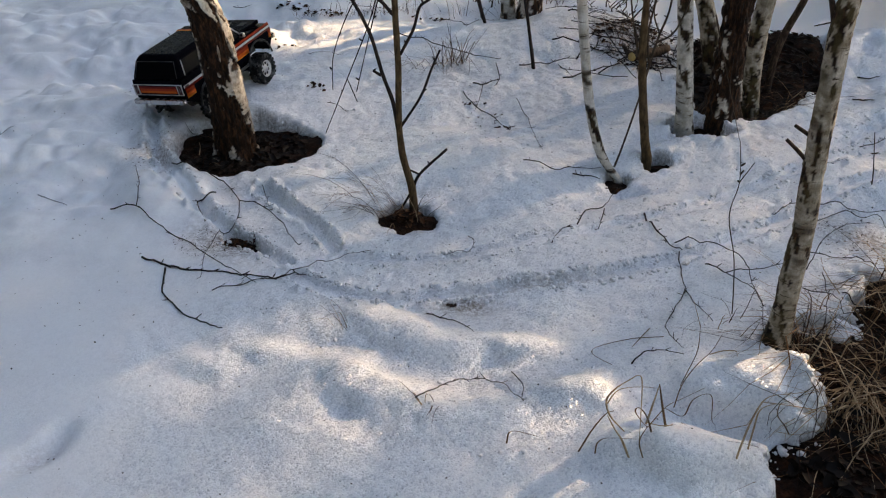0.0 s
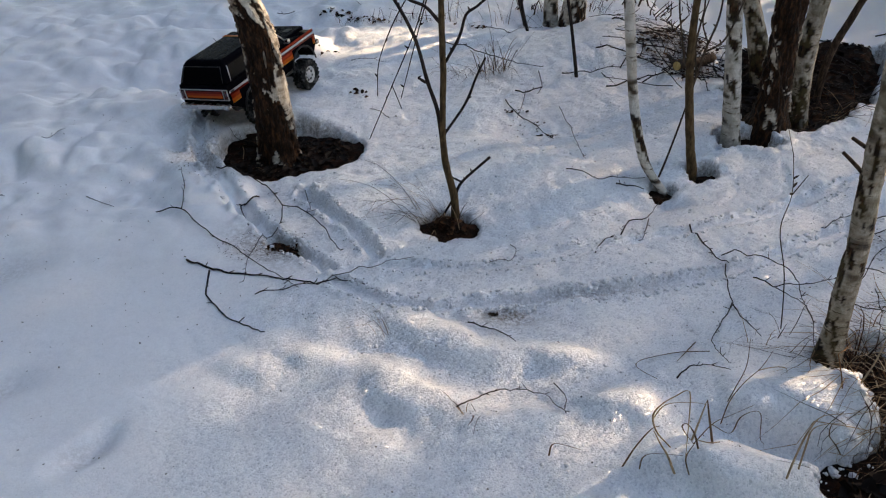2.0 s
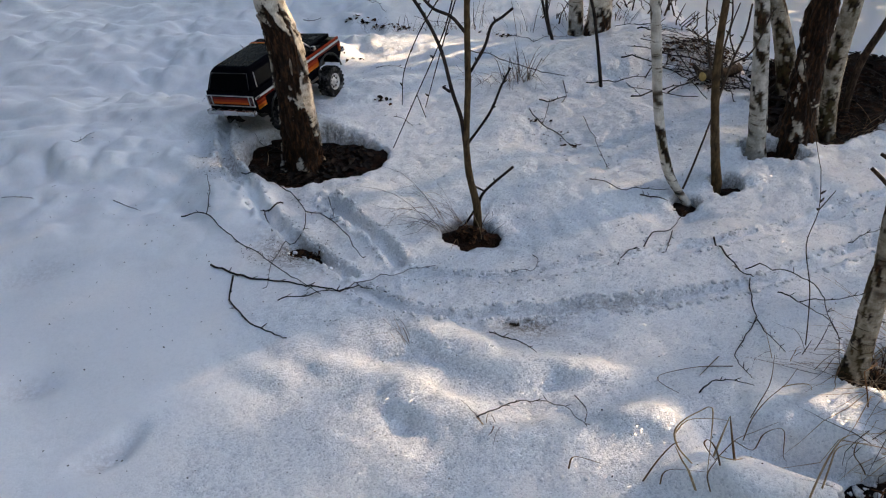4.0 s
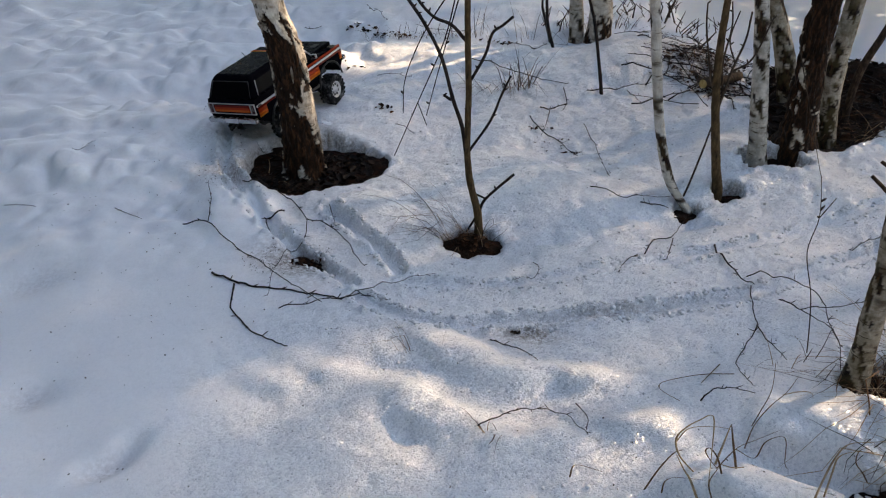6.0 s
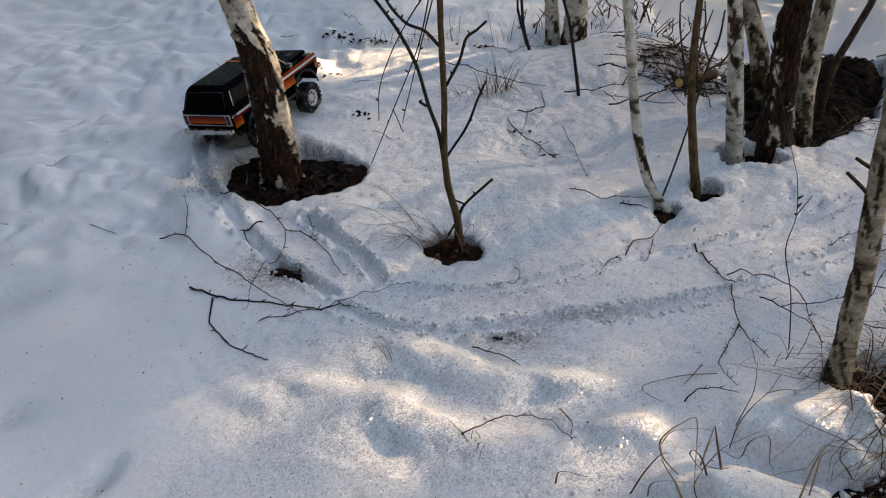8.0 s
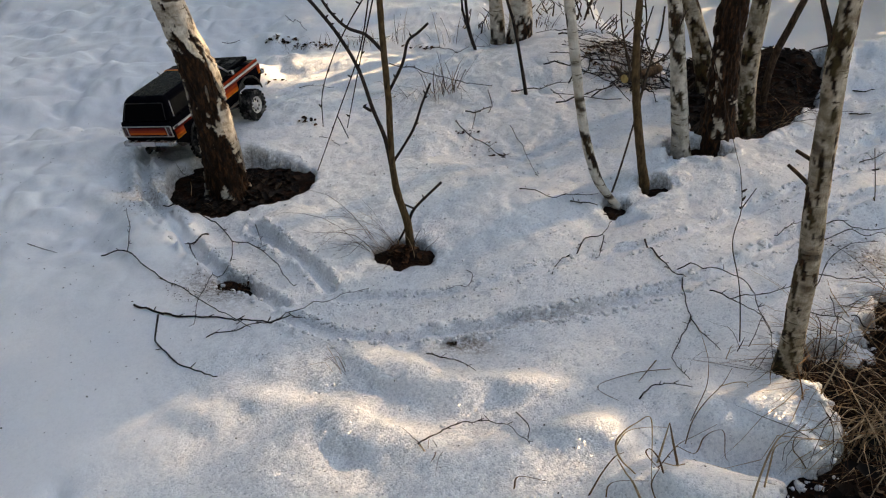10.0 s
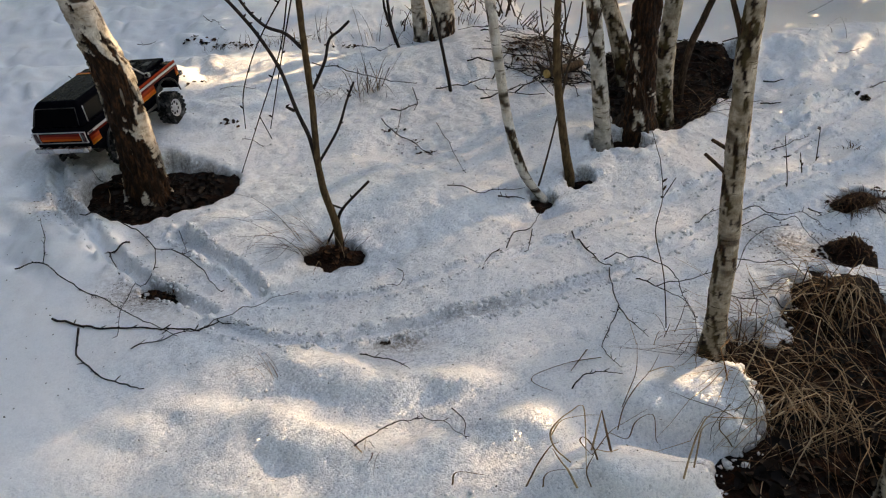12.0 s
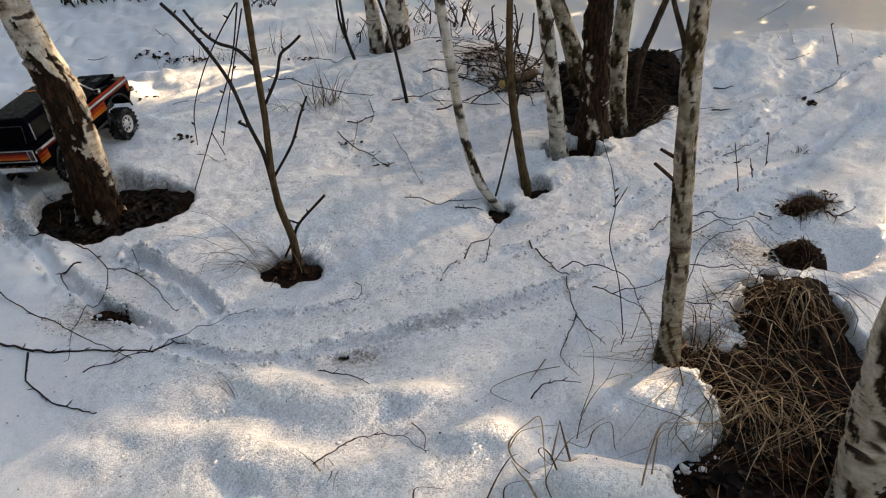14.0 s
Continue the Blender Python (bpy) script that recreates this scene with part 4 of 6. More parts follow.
TWIG(0.002, 0.045, [(0.632, 1.754), (0.687, 1.770), (0.724, 1.724), (0.746, 1.705), (0.762, 1.674), (0.779, 1.618), (0.770, 1.565), (0.765, 1.522), (0.762, 1.481), (0.755, 1.431), (0.721, 1.324)])
TWIG(0.0022, 0.02, [(0.694, 1.671), (0.714, 1.649), (0.730, 1.619), (0.764, 1.629), (0.794, 1.629), (0.856, 1.646), (0.903, 1.662)])
TWIG(0.0016, 0.02, [(0.730, 1.619), (0.762, 1.583), (0.783, 1.540), (0.774, 1.470)])
TWIG(0.0022, 0.004, [(0.394, 1.910), (0.432, 2.003), (0.488, 2.020), (0.530, 2.122), (0.556, 2.151)])
TWIG(0.002, 0.004, [(0.492, 2.014), (0.468, 1.938), (0.457, 1.911)])
TWIG(0.002, 0.003, [(0.306, 1.788), (0.333, 1.869), (0.374, 1.891)])
TWIG(0.002, 0.006, [(0.262, 2.242), (0.313, 2.233), (0.361, 2.205), (0.411, 2.228), (0.458, 2.232), (0.514, 2.236)])
TWIG(0.003, 0.004, [(0.418, 2.195), (0.462, 2.194), (0.505, 2.187)])
TWIG(0.0019, 0.012, [(-0.051, 1.190), (-0.029, 1.211), (-0.006, 1.237), (0.018, 1.260), (0.044, 1.273), (0.068, 1.273), (0.093, 1.274), (0.116, 1.259), (0.139, 1.250), (0.164, 1.207), (0.180, 1.183)])
TWIG(0.0017, 0.006, [(0.160, 1.284), (0.182, 1.248), (0.177, 1.202)])
TWIG(0.002, 0.003, [(-0.034, 1.496), (-0.001, 1.482), (0.031, 1.471), (0.057, 1.455), (0.081, 1.415)])
TWIG(0.002, 0.008, [(0.430, 1.297), (0.464, 1.331), (0.487, 1.332), (0.510, 1.333), (0.549, 1.313)])
TWIG(0.003, 0.02, [(-0.201, 3.426), (-0.146, 3.403), (-0.091, 3.397), (-0.024, 3.316), (0.040, 3.247), (0.098, 3.186), (0.154, 3.154), (0.231, 3.098)])
TWIG(0.003, 0.01, [(0.315, 3.080), (0.386, 3.109), (0.455, 3.115), (0.518, 3.136), (0.582, 3.154)])
TWIG(0.002, 0.01, [(0.477, 3.101), (0.513, 3.030)])
TWIG(0.004, 0.05, [(0.456, 3.191), (0.522, 3.194), (0.585, 3.176), (0.626, 3.138), (0.668, 3.103), (0.706, 3.057), (0.723, 2.948), (0.736, 2.832)])
TWIG(0.0025, 0.006, [(0.078, 2.872), (0.125, 2.770), (0.184, 2.713), (0.215, 2.648), (0.245, 2.580)])
TWIG(0.0018, 0.02, [(0.160, 2.926), (0.139, 2.797), (0.122, 2.722)])
TWIG(0.0035, 0.006, [(0.115, 2.928), (0.171, 2.932), (0.230, 2.975)])
TWIG(0.0025, 0.01, [(0.218, 3.088), (0.226, 2.976), (0.209, 2.917)])
TWIG(0.0016, 0.005, [(0.287, 2.839), (0.300, 2.730), (0.317, 2.667), (0.323, 2.545), (0.328, 2.434), (0.337, 2.358)])
TWIG(0.0022, 0.01, [(-1.196, 3.018), (-1.151, 3.028), (-1.110, 3.048), (-1.105, 3.154), (-1.087, 3.232), (-1.030, 3.123)])
TWIG(0.002, 0.006, [(-1.248, 3.457), (-1.173, 3.379), (-1.139, 3.413)])
TWIG(0.002, 0.006, [(-1.084, 4.008), (-0.985, 3.970)])
TWIG(0.0018, 0.004, [(-0.810, 4.369), (-0.730, 4.214), (-0.643, 4.003)])
TWIG(0.0014, 0.006, [(-0.574, 3.215), (-0.527, 3.221), (-0.479, 3.228), (-0.425, 3.194)])
TWIG(0.0014, 0.006, [(-0.440, 2.775), (-0.402, 2.760), (-0.360, 2.716)])
TWIG(0.0018, 0.05, [(1.085, 1.936), (1.146, 1.953), (1.162, 1.916), (1.197, 1.913), (1.231, 1.908), (1.278, 1.921), (1.301, 1.895), (1.306, 1.854), (1.292, 1.787)])
TWIG(0.0016, 0.05, [(1.049, 1.851), (1.098, 1.870), (1.156, 1.903), (1.186, 1.877), (1.245, 1.898), (1.248, 1.855), (1.237, 1.793), (1.240, 1.754), (1.230, 1.691), (1.184, 1.583)])
TWIG(0.0016, 0.05, [(0.924, 1.598), (0.970, 1.665), (1.030, 1.756), (1.085, 1.808), (1.126, 1.835), (1.160, 1.837), (1.202, 1.851)])
TWIG(0.0016, 0.03, [(0.973, 1.700), (1.011, 1.689), (1.055, 1.687), (1.086, 1.674), (1.113, 1.654), (1.146, 1.643), (1.206, 1.674), (1.243, 1.673), (1.275, 1.666)])
TWIG(0.0016, 0.03, [(0.900, 1.550), (0.930, 1.534), (0.962, 1.520), (0.970, 1.479), (1.002, 1.473)])
TWIG(0.002, 0.01, [(0.997, 1.545), (1.025, 1.538), (1.059, 1.539), (1.079, 1.520)])
TWIG(0.002, 0.006, [(1.411, 2.374), (1.495, 2.421), (1.576, 2.460)])
TWIG(0.002, 0.006, [(2.062, 3.128), (2.112, 3.129), (2.183, 3.159)])
TWIG(0.0025, 0.02, [(1.977, 2.748), (2.061, 2.810), (2.132, 2.854), (2.235, 2.960)])
TWIG(0.004, 0.003, [(1.666, 2.976), (1.733, 2.969)])
TWIG(0.004, 0.003, [(1.538, 2.742), (1.569, 2.681)])
TWIG(0.003, 0.02, [(1.503, 1.907), (1.531, 1.880), (1.598, 1.899)])
TWIG(0.003, 0.006, [(1.328, 1.975), (1.360, 1.942)])
TWIG(0.0014, 0.05, [(0.960, 1.590), (0.949, 1.541), (0.915, 1.458), (0.914, 1.445), (0.907, 1.422)])
TWIG(0.0016, 0.03, [(0.965, 1.942), (1.000, 1.964), (1.035, 1.984), (1.081, 2.005), (1.083, 1.946)])
TWIG(0.0018, 0.01, [(-0.218, 3.902), (-0.269, 3.863), (-0.325, 3.891), (-0.380, 3.911), (-0.441, 3.976), (-0.497, 4.000)])
TWIG(0.002, 0.01, [(-0.055, 3.794), (-0.001, 3.767), (0.052, 3.731), (0.103, 3.562), (0.157, 3.623), (0.212, 3.675), (0.267, 3.699)])
TWIG(0.0013, 0.004, [(0.077, 1.861), (0.092, 1.831), (0.080, 1.786), (0.052, 1.780), (0.025, 1.775)])
TWIG(0.0016, 0.02, [(3.091, 5.137), (3.305, 5.296), (3.416, 5.380), (3.533, 5.473)])


# ---- dead grass, leaves and crumbs ----
def blade(bm, foot, aim, long, wide, droop, rng, bends=6, rise=(0.9, 1.5)):
    """A dry grass blade: a folded strip that rises, bows over and may touch down."""
    d = Vector((math.cos(aim), math.sin(aim), 0))
    across = Vector((-d.y, d.x, 0))
    p, pitch, last = Vector(foot), rng.uniform(*rise), None
    sway, kink = rng.uniform(-0.25, 0.25), rng.randrange(2, 9)
    for k in range(bends + 1):
        t = k / bends
        w = wide * (1 - 0.85 * t * t)
        ring = [bm.verts.new(p - across * w), bm.verts.new(p + Vector((0, 0, w * 0.5))), bm.verts.new(p + across * w)]
        if last:
            bm.faces.new((last[0], last[1], ring[1], ring[0]))
            bm.faces.new((last[1], last[2], ring[2], ring[1]))
        last = ring
        pitch -= droop / bends * rng.uniform(0.2, 1.8) + (0.9 if k == kink else 0)
        turn = rng.uniform(-0.22, 0.22) + (rng.uniform(-0.8, 0.8) if k == kink else 0)
        d, across = d * math.cos(turn) + across * math.sin(turn), across * math.cos(turn) - d * math.sin(turn)
        p = p + (d * math.cos(pitch) + across * sway * t + Vector((0, 0, math.sin(pitch)))) * long / bends
        low = top(p.x, p.y) + 0.003
        if p.z < low:
            p.z, pitch = low, max(pitch, 0.0)


def grass(name, count, place, label, aims, long, wide=0.0011, droop=(1.2, 2.6), seed=1, rise=(0.9, 1.5), mat=GRASS):
    """A tuft of dead grass; place gives a foot from two random numbers."""
    rng = random.Random(seed)
    bm = bmesh.new()
    for _ in range(count):
        x, y = place(rng)
        aim = rng.uniform(*aims)
        blade(bm, (x, y, top(x, y) - 0.01), aim, rng.uniform(*long), wide * rng.uniform(0.6, 1.5), rng.uniform(*droop), rng, 6, rise)
    return tagged(part(name, bm, mat), label, "grass", kind="stuff")


def spot(cx, cy, rx, ry):
    def draw(rng):
        a, r = rng.uniform(0, 6.283), math.sqrt(rng.random())
        return cx + rx * r * math.cos(a), cy + ry * r * math.sin(a)
    return draw


grass("dead_grass", 70, spot(0.93, 1.25, 0.05, 0.05), "clump of lit straw drooping over the thawed edge", (3.0, 5.6), (0.12, 0.30), 0.0012, (1.4, 2.6), 61, (0.5, 1.3), PALE_GRASS)
grass("dead_grass", 46, spot(1.18, 1.56, 0.07, 0.05), "pale arching straw over a dark tussock", (2.6, 5.0), (0.16, 0.34), 0.0012, (1.8, 2.8), 62, (0.8, 1.4), PALE_GRASS)
grass("dead_grass", 84, spot(1.0, 1.28, 0.2, 0.2), "long pale grass strands arching over the tussock", (1.6, 4.6), (0.22, 0.46), 0.0012, (1.8, 3.2), 49, (0.8, 1.45), PALE_GRASS)
grass("dead_grass", 90, spot(1.02, 1.28, 0.22, 0.22), "tangled straw coloured dead grass on bare soil", (0, 6.28), (0.12, 0.42), 0.0010, (1.0, 2.4), 2, (0.25, 1.2))
grass("dead_grass", 130, spot(0.98, 1.40, 0.14, 0.10), "matted red brown dead grass on bare soil", (2.6, 5.6), (0.08, 0.24), 0.0011, (1.2, 2.6), 3, (0.2, 1.1), BROWN_GRASS)
grass("dead_grass", 90, spot(1.17, 1.55, 0.09, 0.09), "bent tussock of pale dead grass", (2.4, 5.4), (0.14, 0.36), 0.0013, (1.6, 2.8), 4)
grass("dead_grass", 90, spot(0.88, 1.12, 0.17, 0.16), "tangled brown dead grass over leaf litter", (0, 6.28), (0.12, 0.34), 0.0012, (1.0, 2.4), 5, (0.2, 1.1))
grass("dead_grass", 70, spot(0.84, 1.38, 0.08, 0.05), "dead grass round a birch foot", (0, 6.28), (0.08, 0.22), 0.0011, (1.2, 2.6), 6)
grass("dead_grass", 34, spot(-0.11, 1.985, 0.07, 0.05), "brown grass round the foot of a young tree", (0, 6.28), (0.06, 0.15), 0.001, (1.2, 2.4), 7)
grass("grass_tuft", 26, spot(-0.16, 2.01, 0.06, 0.04), "long bent dry stalks beside a young tree", (2.6, 3.6), (0.15, 0.34), 0.0009, (1.0, 1.7), 8)
grass("grass_tuft", 46, spot(0.03, 3.14, 0.06, 0.03), "upright tuft of dry grass in the snow", (0, 6.28), (0.10, 0.24), 0.0012, (0.3, 1.3), 9)
grass("grass_tuft", 26, spot(-0.03, 3.12, 0.14, 0.03), "fine dry stalks lying in the snow", (2.2, 4.2), (0.10, 0.24), 0.0009, (0.8, 1.6), 10)
grass("grass_tuft", 40, spot(-0.60, 3.84, 0.16, 0.03), "brown grass in a thawed line of snow", (0, 6.28), (0.04, 0.14), 0.0012, (0.6, 1.6), 11)
grass("grass_tuft", 30, spot(-0.34, 3.84, 0.12, 0.03), "brown grass in a thawed line of snow", (0, 6.28), (0.04, 0.15), 0.0012, (0.6, 1.6), 12)
grass("grass_tuft", 30, spot(0.0, 3.86, 0.25, 0.05), "thin dry stalks behind the snow ridge", (0, 6.28), (0.08, 0.25), 0.0010, (0.4, 1.4), 13)
grass("grass_tuft", 9, spot(0.68, 1.42, 0.07, 0.04), "thin dry stalks at the edge of the snow mound", (0, 6.28), (0.08, 0.22), 0.0009, (0.4, 1.8), 18)
grass("grass_tuft", 7, spot(-0.02, 1.185, 0.03, 0.01), "short dry stalks in a dent of the snow", (0, 6.28), (0.03, 0.10), 0.001, (1.2, 2.4), 20)
grass("grass_tuft", 6, spot(-0.23, 1.44, 0.02, 0.02), "fine pale stalks poking out of the snow", (1.8, 2.8), (0.06, 0.14), 0.0008, (0.4, 1.0), 21)
grass("grass_tuft", 340, spot(1.487, 1.972, 0.075, 0.05), "flat brown grass tussock thawed from the snow", (0, 6.28), (0.02, 0.09), 0.0011, (1.0, 2.8), 22, (0.1, 0.7), BROWN_GRASS)
grass("grass_tuft", 110, spot(1.345, 1.765, 0.045, 0.03), "dark brown grass tussock thawed from the snow", (0, 6.28), (0.02, 0.10), 0.0011, (1.2, 2.6), 23, (0.1, 0.9), BROWN_GRASS)
grass("grass_tuft", 30, spot(-0.575, 1.835, 0.05, 0.03), "short brown grass in a small thawed hole", (0, 6.28), (0.015, 0.05), 0.0009, (1.2, 2.6), 48, (0.2, 1.0), BROWN_GRASS)
grass("grass_tuft", 14, spot(1.66, 2.32, 0.02, 0.02), "small brown tuft on the snow bank", (0, 6.28), (0.04, 0.09), 0.0012, (0.6, 2.0), 24)
grass("grass_tuft", 70, spot(1.25, 2.78, 0.16, 0.10), "dry stalks over the brown hollow", (0, 6.28), (0.10, 0.28), 0.0010, (1.0, 2.4), 25)
grass("grass_tuft", 60, spot(0.86, 3.36, 0.12, 0.16), "dry grass among cut brushwood", (0, 6.28), (0.06, 0.18), 0.0011, (1.2, 2.6), 26)
grass("grass_tuft", 300, spot(0.82, 3.34, 0.14, 0.27), "matted brown grass between ledges of snow", (0, 6.28), (0.04, 0.13), 0.0014, (1.0, 2.6), 63, (0.1, 0.6), BROWN_GRASS)
grass("grass_tuft", 44, spot(0.45, 3.95, 0.22, 0.06), "dark brush at the foot of far birches", (0, 6.28), (0.08, 0.24), 0.0014, (0.4, 1.6), 27)
grass("grass_tuft", 12, spot(2.25, 3.25, 0.3, 0.12), "thin dry stalks along the bank", (0, 6.28), (0.06, 0.18), 0.0009, (0.2, 1.2), 28)
grass("grass_tuft", 26, spot(-0.75, 2.45, 0.16, 0.13), "dry stalks in the melt hollow round a birch", (0, 6.28), (0.06, 0.18), 0.0009, (1.0, 2.4), 29)

def tuft(label, *runs):
    """A loose tuft whose few long blades bend along runs of places: (material, half width, run)."""
    foot = Vector(runs[0][2][0])
    ob = thing("grass_tuft", foot, label, "grass")
    for mat, wide, run in runs:
        pts = [Vector(p) - foot for p in eased(run, 5)]
        bm, last, n = bmesh.new(), None, len(pts)
        for k, p in enumerate(pts):
            ahead = (pts[min(k + 1, n - 1)] - pts[max(k - 1, 0)]).normalized()
            across = ahead.cross(Vector((0.25, 1, 0.45))).normalized() * wide * 1.3 * (1 - 0.75 * (k / n) ** 2)
            fold = ahead.cross(across).normalized() * wide * 0.5
            ring = [bm.verts.new(p - across), bm.verts.new(p + fold), bm.verts.new(p + across), bm.verts.new(p - fold * 0.3)]
            if last:
                for q in range(4):
                    bm.faces.new((last[q], last[(q + 1) % 4], ring[(q + 1) % 4], ring[q]))
            last = ring
        part("blade", bm, mat, ob)


tuft("bent dry grass blades arching over the snow",
     (STRAW, 0.0016, [(0.354, 1.031, 0.094), (0.323, 1.031, 0.135), (0.311, 1.031, 0.177), (0.325, 1.031, 0.208), (0.346, 1.031, 0.228), (0.361, 1.031, 0.240), (0.370, 1.031, 0.224), (0.379, 1.031, 0.143), (0.387, 1.031, 0.057)]),
     (STRAW, 0.0012, [(0.323, 1.070, 0.126), (0.342, 1.070, 0.165), (0.384, 1.070, 0.173), (0.417, 1.070, 0.169)]),
     (STRAW, 0.0028, [(0.437, 1.132, 0.008), (0.442, 1.076, 0.061), (0.462, 1.078, 0.062)]),
     (STRAW, 0.002, [(0.367, 1.016, 0.038), (0.346, 1.016, 0.090), (0.331, 1.016, 0.116), (0.313, 1.016, 0.153)]),
     (DRY_STALK, 0.0015, [(0.278, 1.056, 0.007), (0.298, 1.056, 0.068), (0.320, 1.056, 0.114), (0.335, 1.056, 0.124)]),
     (DRY_STALK, 0.0012, [(0.307, 1.039, 0.022), (0.309, 1.039, 0.054), (0.328, 1.039, 0.067), (0.383, 1.039, 0.064)]),
     (DRY_STALK, 0.0012, [(0.394, 1.013, 0.037), (0.380, 1.013, 0.087), (0.390, 1.013, 0.128)]))
tuft("upright folded straw blades between snow lumps",
     (STRAW, 0.0018, [(0.430, 1.134, 0.003), (0.436, 1.134, 0.063), (0.441, 1.134, 0.114)]),
     (DRY_STALK, 0.002, [(0.455, 1.092, 0.040), (0.438, 1.092, 0.106), (0.425, 1.092, 0.159)]),
     (DRY_STALK, 0.0015, [(0.414, 1.044, 0.067), (0.397, 1.044, 0.118), (0.379, 1.044, 0.144), (0.372, 1.044, 0.135), (0.387, 1.044, 0.109), (0.401, 1.044, 0.091)]),
     (DRY_STALK, 0.0013, [(0.312, 1.109, 0.005), (0.365, 1.109, 0.002), (0.405, 1.109, 0.008), (0.422, 1.109, 0.015), (0.453, 1.109, 0.078), (0.485, 1.109, 0.104), (0.522, 1.109, 0.132)]),
     (DRY_STALK, 0.0012, [(0.465, 1.140, 0.043), (0.505, 1.140, 0.020), (0.516, 1.140, 0.064), (0.538, 1.140, 0.083), (0.555, 1.140, 0.074), (0.567, 1.140, 0.009), (0.579, 1.140, -0.010)]))
tuft("thin bent brown stalks at a snow mound",
     (DRY_STALK, 0.001, [(0.498, 1.179, 0.005), (0.504, 1.179, 0.070), (0.523, 1.179, 0.123), (0.548, 1.179, 0.165), (0.561, 1.179, 0.208)]),
     (DRY_STALK, 0.0009, [(0.514, 1.220, 0.011), (0.526, 1.220, 0.068), (0.537, 1.220, 0.130), (0.530, 1.220, 0.204)]))
tuft("flattened olive brown grass blades lying on snow",
     (DRY_STALK, 0.0018, [(0.523, 1.392, 0.018), (0.449, 1.393, 0.011), (0.368, 1.363, 0.015), (0.349, 1.348, 0.011), (0.360, 1.328, 0.011), (0.388, 1.305, 0.011)]),
     (DRY_STALK, 0.002, [(0.503, 1.439, 0.005), (0.443, 1.359, 0.016)]))
tuft("long pale blades bowed over a snow mound",
     (STRAW, 0.0016, [(0.565, 0.999, 0.037), (0.568, 0.999, 0.115), (0.575, 0.999, 0.180), (0.590, 0.999, 0.218), (0.636, 0.999, 0.227), (0.677, 0.999, 0.238)]),
     (STRAW, 0.0014, [(0.594, 1.020, 0.031), (0.592, 1.020, 0.118), (0.593, 1.020, 0.162), (0.616, 1.020, 0.178), (0.654, 1.020, 0.179)]),
     (DRY_STALK, 0.0012, [(0.723, 1.116, -0.009), (0.706, 1.116, 0.019), (0.686, 1.116, 0.047), (0.684, 1.116, 0.080), (0.700, 1.116, 0.090)]),
     (STRAW, 0.0012, [(0.677, 1.082, 0.036), (0.720, 1.082, 0.028), (0.765, 1.082, 0.045)]))
tuft("short pale curled blade on a lit snow mound",
     (STRAW, 0.0018, [(0.594, 1.288, 0.057), (0.622, 1.284, 0.071), (0.642, 1.273, 0.080), (0.643, 1.261, 0.077)]))
tuft("short dark stalks bent out of the snow",
     (DRY_STALK, 0.0014, [(0.137, 1.085, -0.000), (0.146, 1.085, 0.036), (0.199, 1.085, 0.021)]))


def leaves(name, count, place, label, size, mat=LEAF, seed=1, flat=0.5):
    """Curled fallen leaves or crumbs, each a bent oval."""
    rng = random.Random(seed)
    bm = bmesh.new()
    for _ in range(count):
        x, y = place(rng)
        s, curl = rng.uniform(*size), rng.uniform(0.1, 0.6)
        turn = Euler((rng.uniform(-flat, flat), rng.uniform(-flat, flat), rng.uniform(0, 6.28))).to_matrix()
        at = Vector((x, y, top(x, y) + s * 0.15))
        ring = []
        for k in range(7):
            a = 2 * math.pi * k / 7
            u, v = math.cos(a) * s, math.sin(a) * s * 0.62
            ring.append(bm.verts.new(at + turn @ Vector((u, v, curl * v * v / s * 3 + 0.2 * curl * u * u / s))))
        mid = bm.verts.new(at + turn @ Vector((0, 0, -0.06 * s)))
        for k in range(7):
            bm.faces.new((mid, ring[k], ring[(k + 1) % 7]))
    return tagged(part(name, bm, mat), label, "leaves", kind="stuff")


def within(test, x0, x1, y0, y1):
    def draw(rng):
        for _ in range(60):
            x, y = rng.uniform(x0, x1), rng.uniform(y0, y1)
            if test(x, y):
                break
        return x, y
    return draw


def thawed(x, y):
    return lookup(BARE_GRID, x, y) > 0.03


leaves("leaf_litter", 60, within(thawed, 0.68, 1.2, 0.9, 1.15), "broad curled brown leaves on bare soil", (0.014, 0.026), WET_LEAF, 55, flat=0.8)
leaves("leaf_litter", 620, within(thawed, 0.66, 1.32, 0.9, 1.68), "curled dark brown birch leaves on bare soil", (0.006, 0.017), WET_LEAF, 31)
leaves("leaf_litter", 420, within(thawed, -0.95, -0.48, 2.25, 2.66), "wet dark leaves in the melt hollow", (0.006, 0.018), WET_LEAF, 32)
leaves("leaf_litter", 420, within(thawed, 0.88, 1.72, 2.55, 3.4), "dark brown leaves in the hollow under birches", (0.008, 0.02), WET_LEAF, 33)
leaves("leaf_litter", 70, within(thawed, -0.2, 0.0, 1.88, 2.06), "brown leaves at a young tree's foot", (0.005, 0.012), seed=34)
leaves("leaf_litter", 200, spot(0.84, 3.36, 0.18, 0.30), "brown leaves between cut brushwood", (0.006, 0.013), seed=35)
leaves("leaf_litter", 70, spot(1.335, 1.765, 0.09, 0.055), "dark leaves and bark in thawed grass", (0.004, 0.011), seed=46)
leaves("leaf_litter", 40, spot(1.495, 1.985, 0.11, 0.07), "dark leaves and bark in thawed grass", (0.004, 0.010), seed=47)
leaves("fallen_leaf", 7, spot(-0.49, 2.89, 0.05, 0.018), "dark red brown leaf lying on snow", (0.007, 0.014), seed=36)
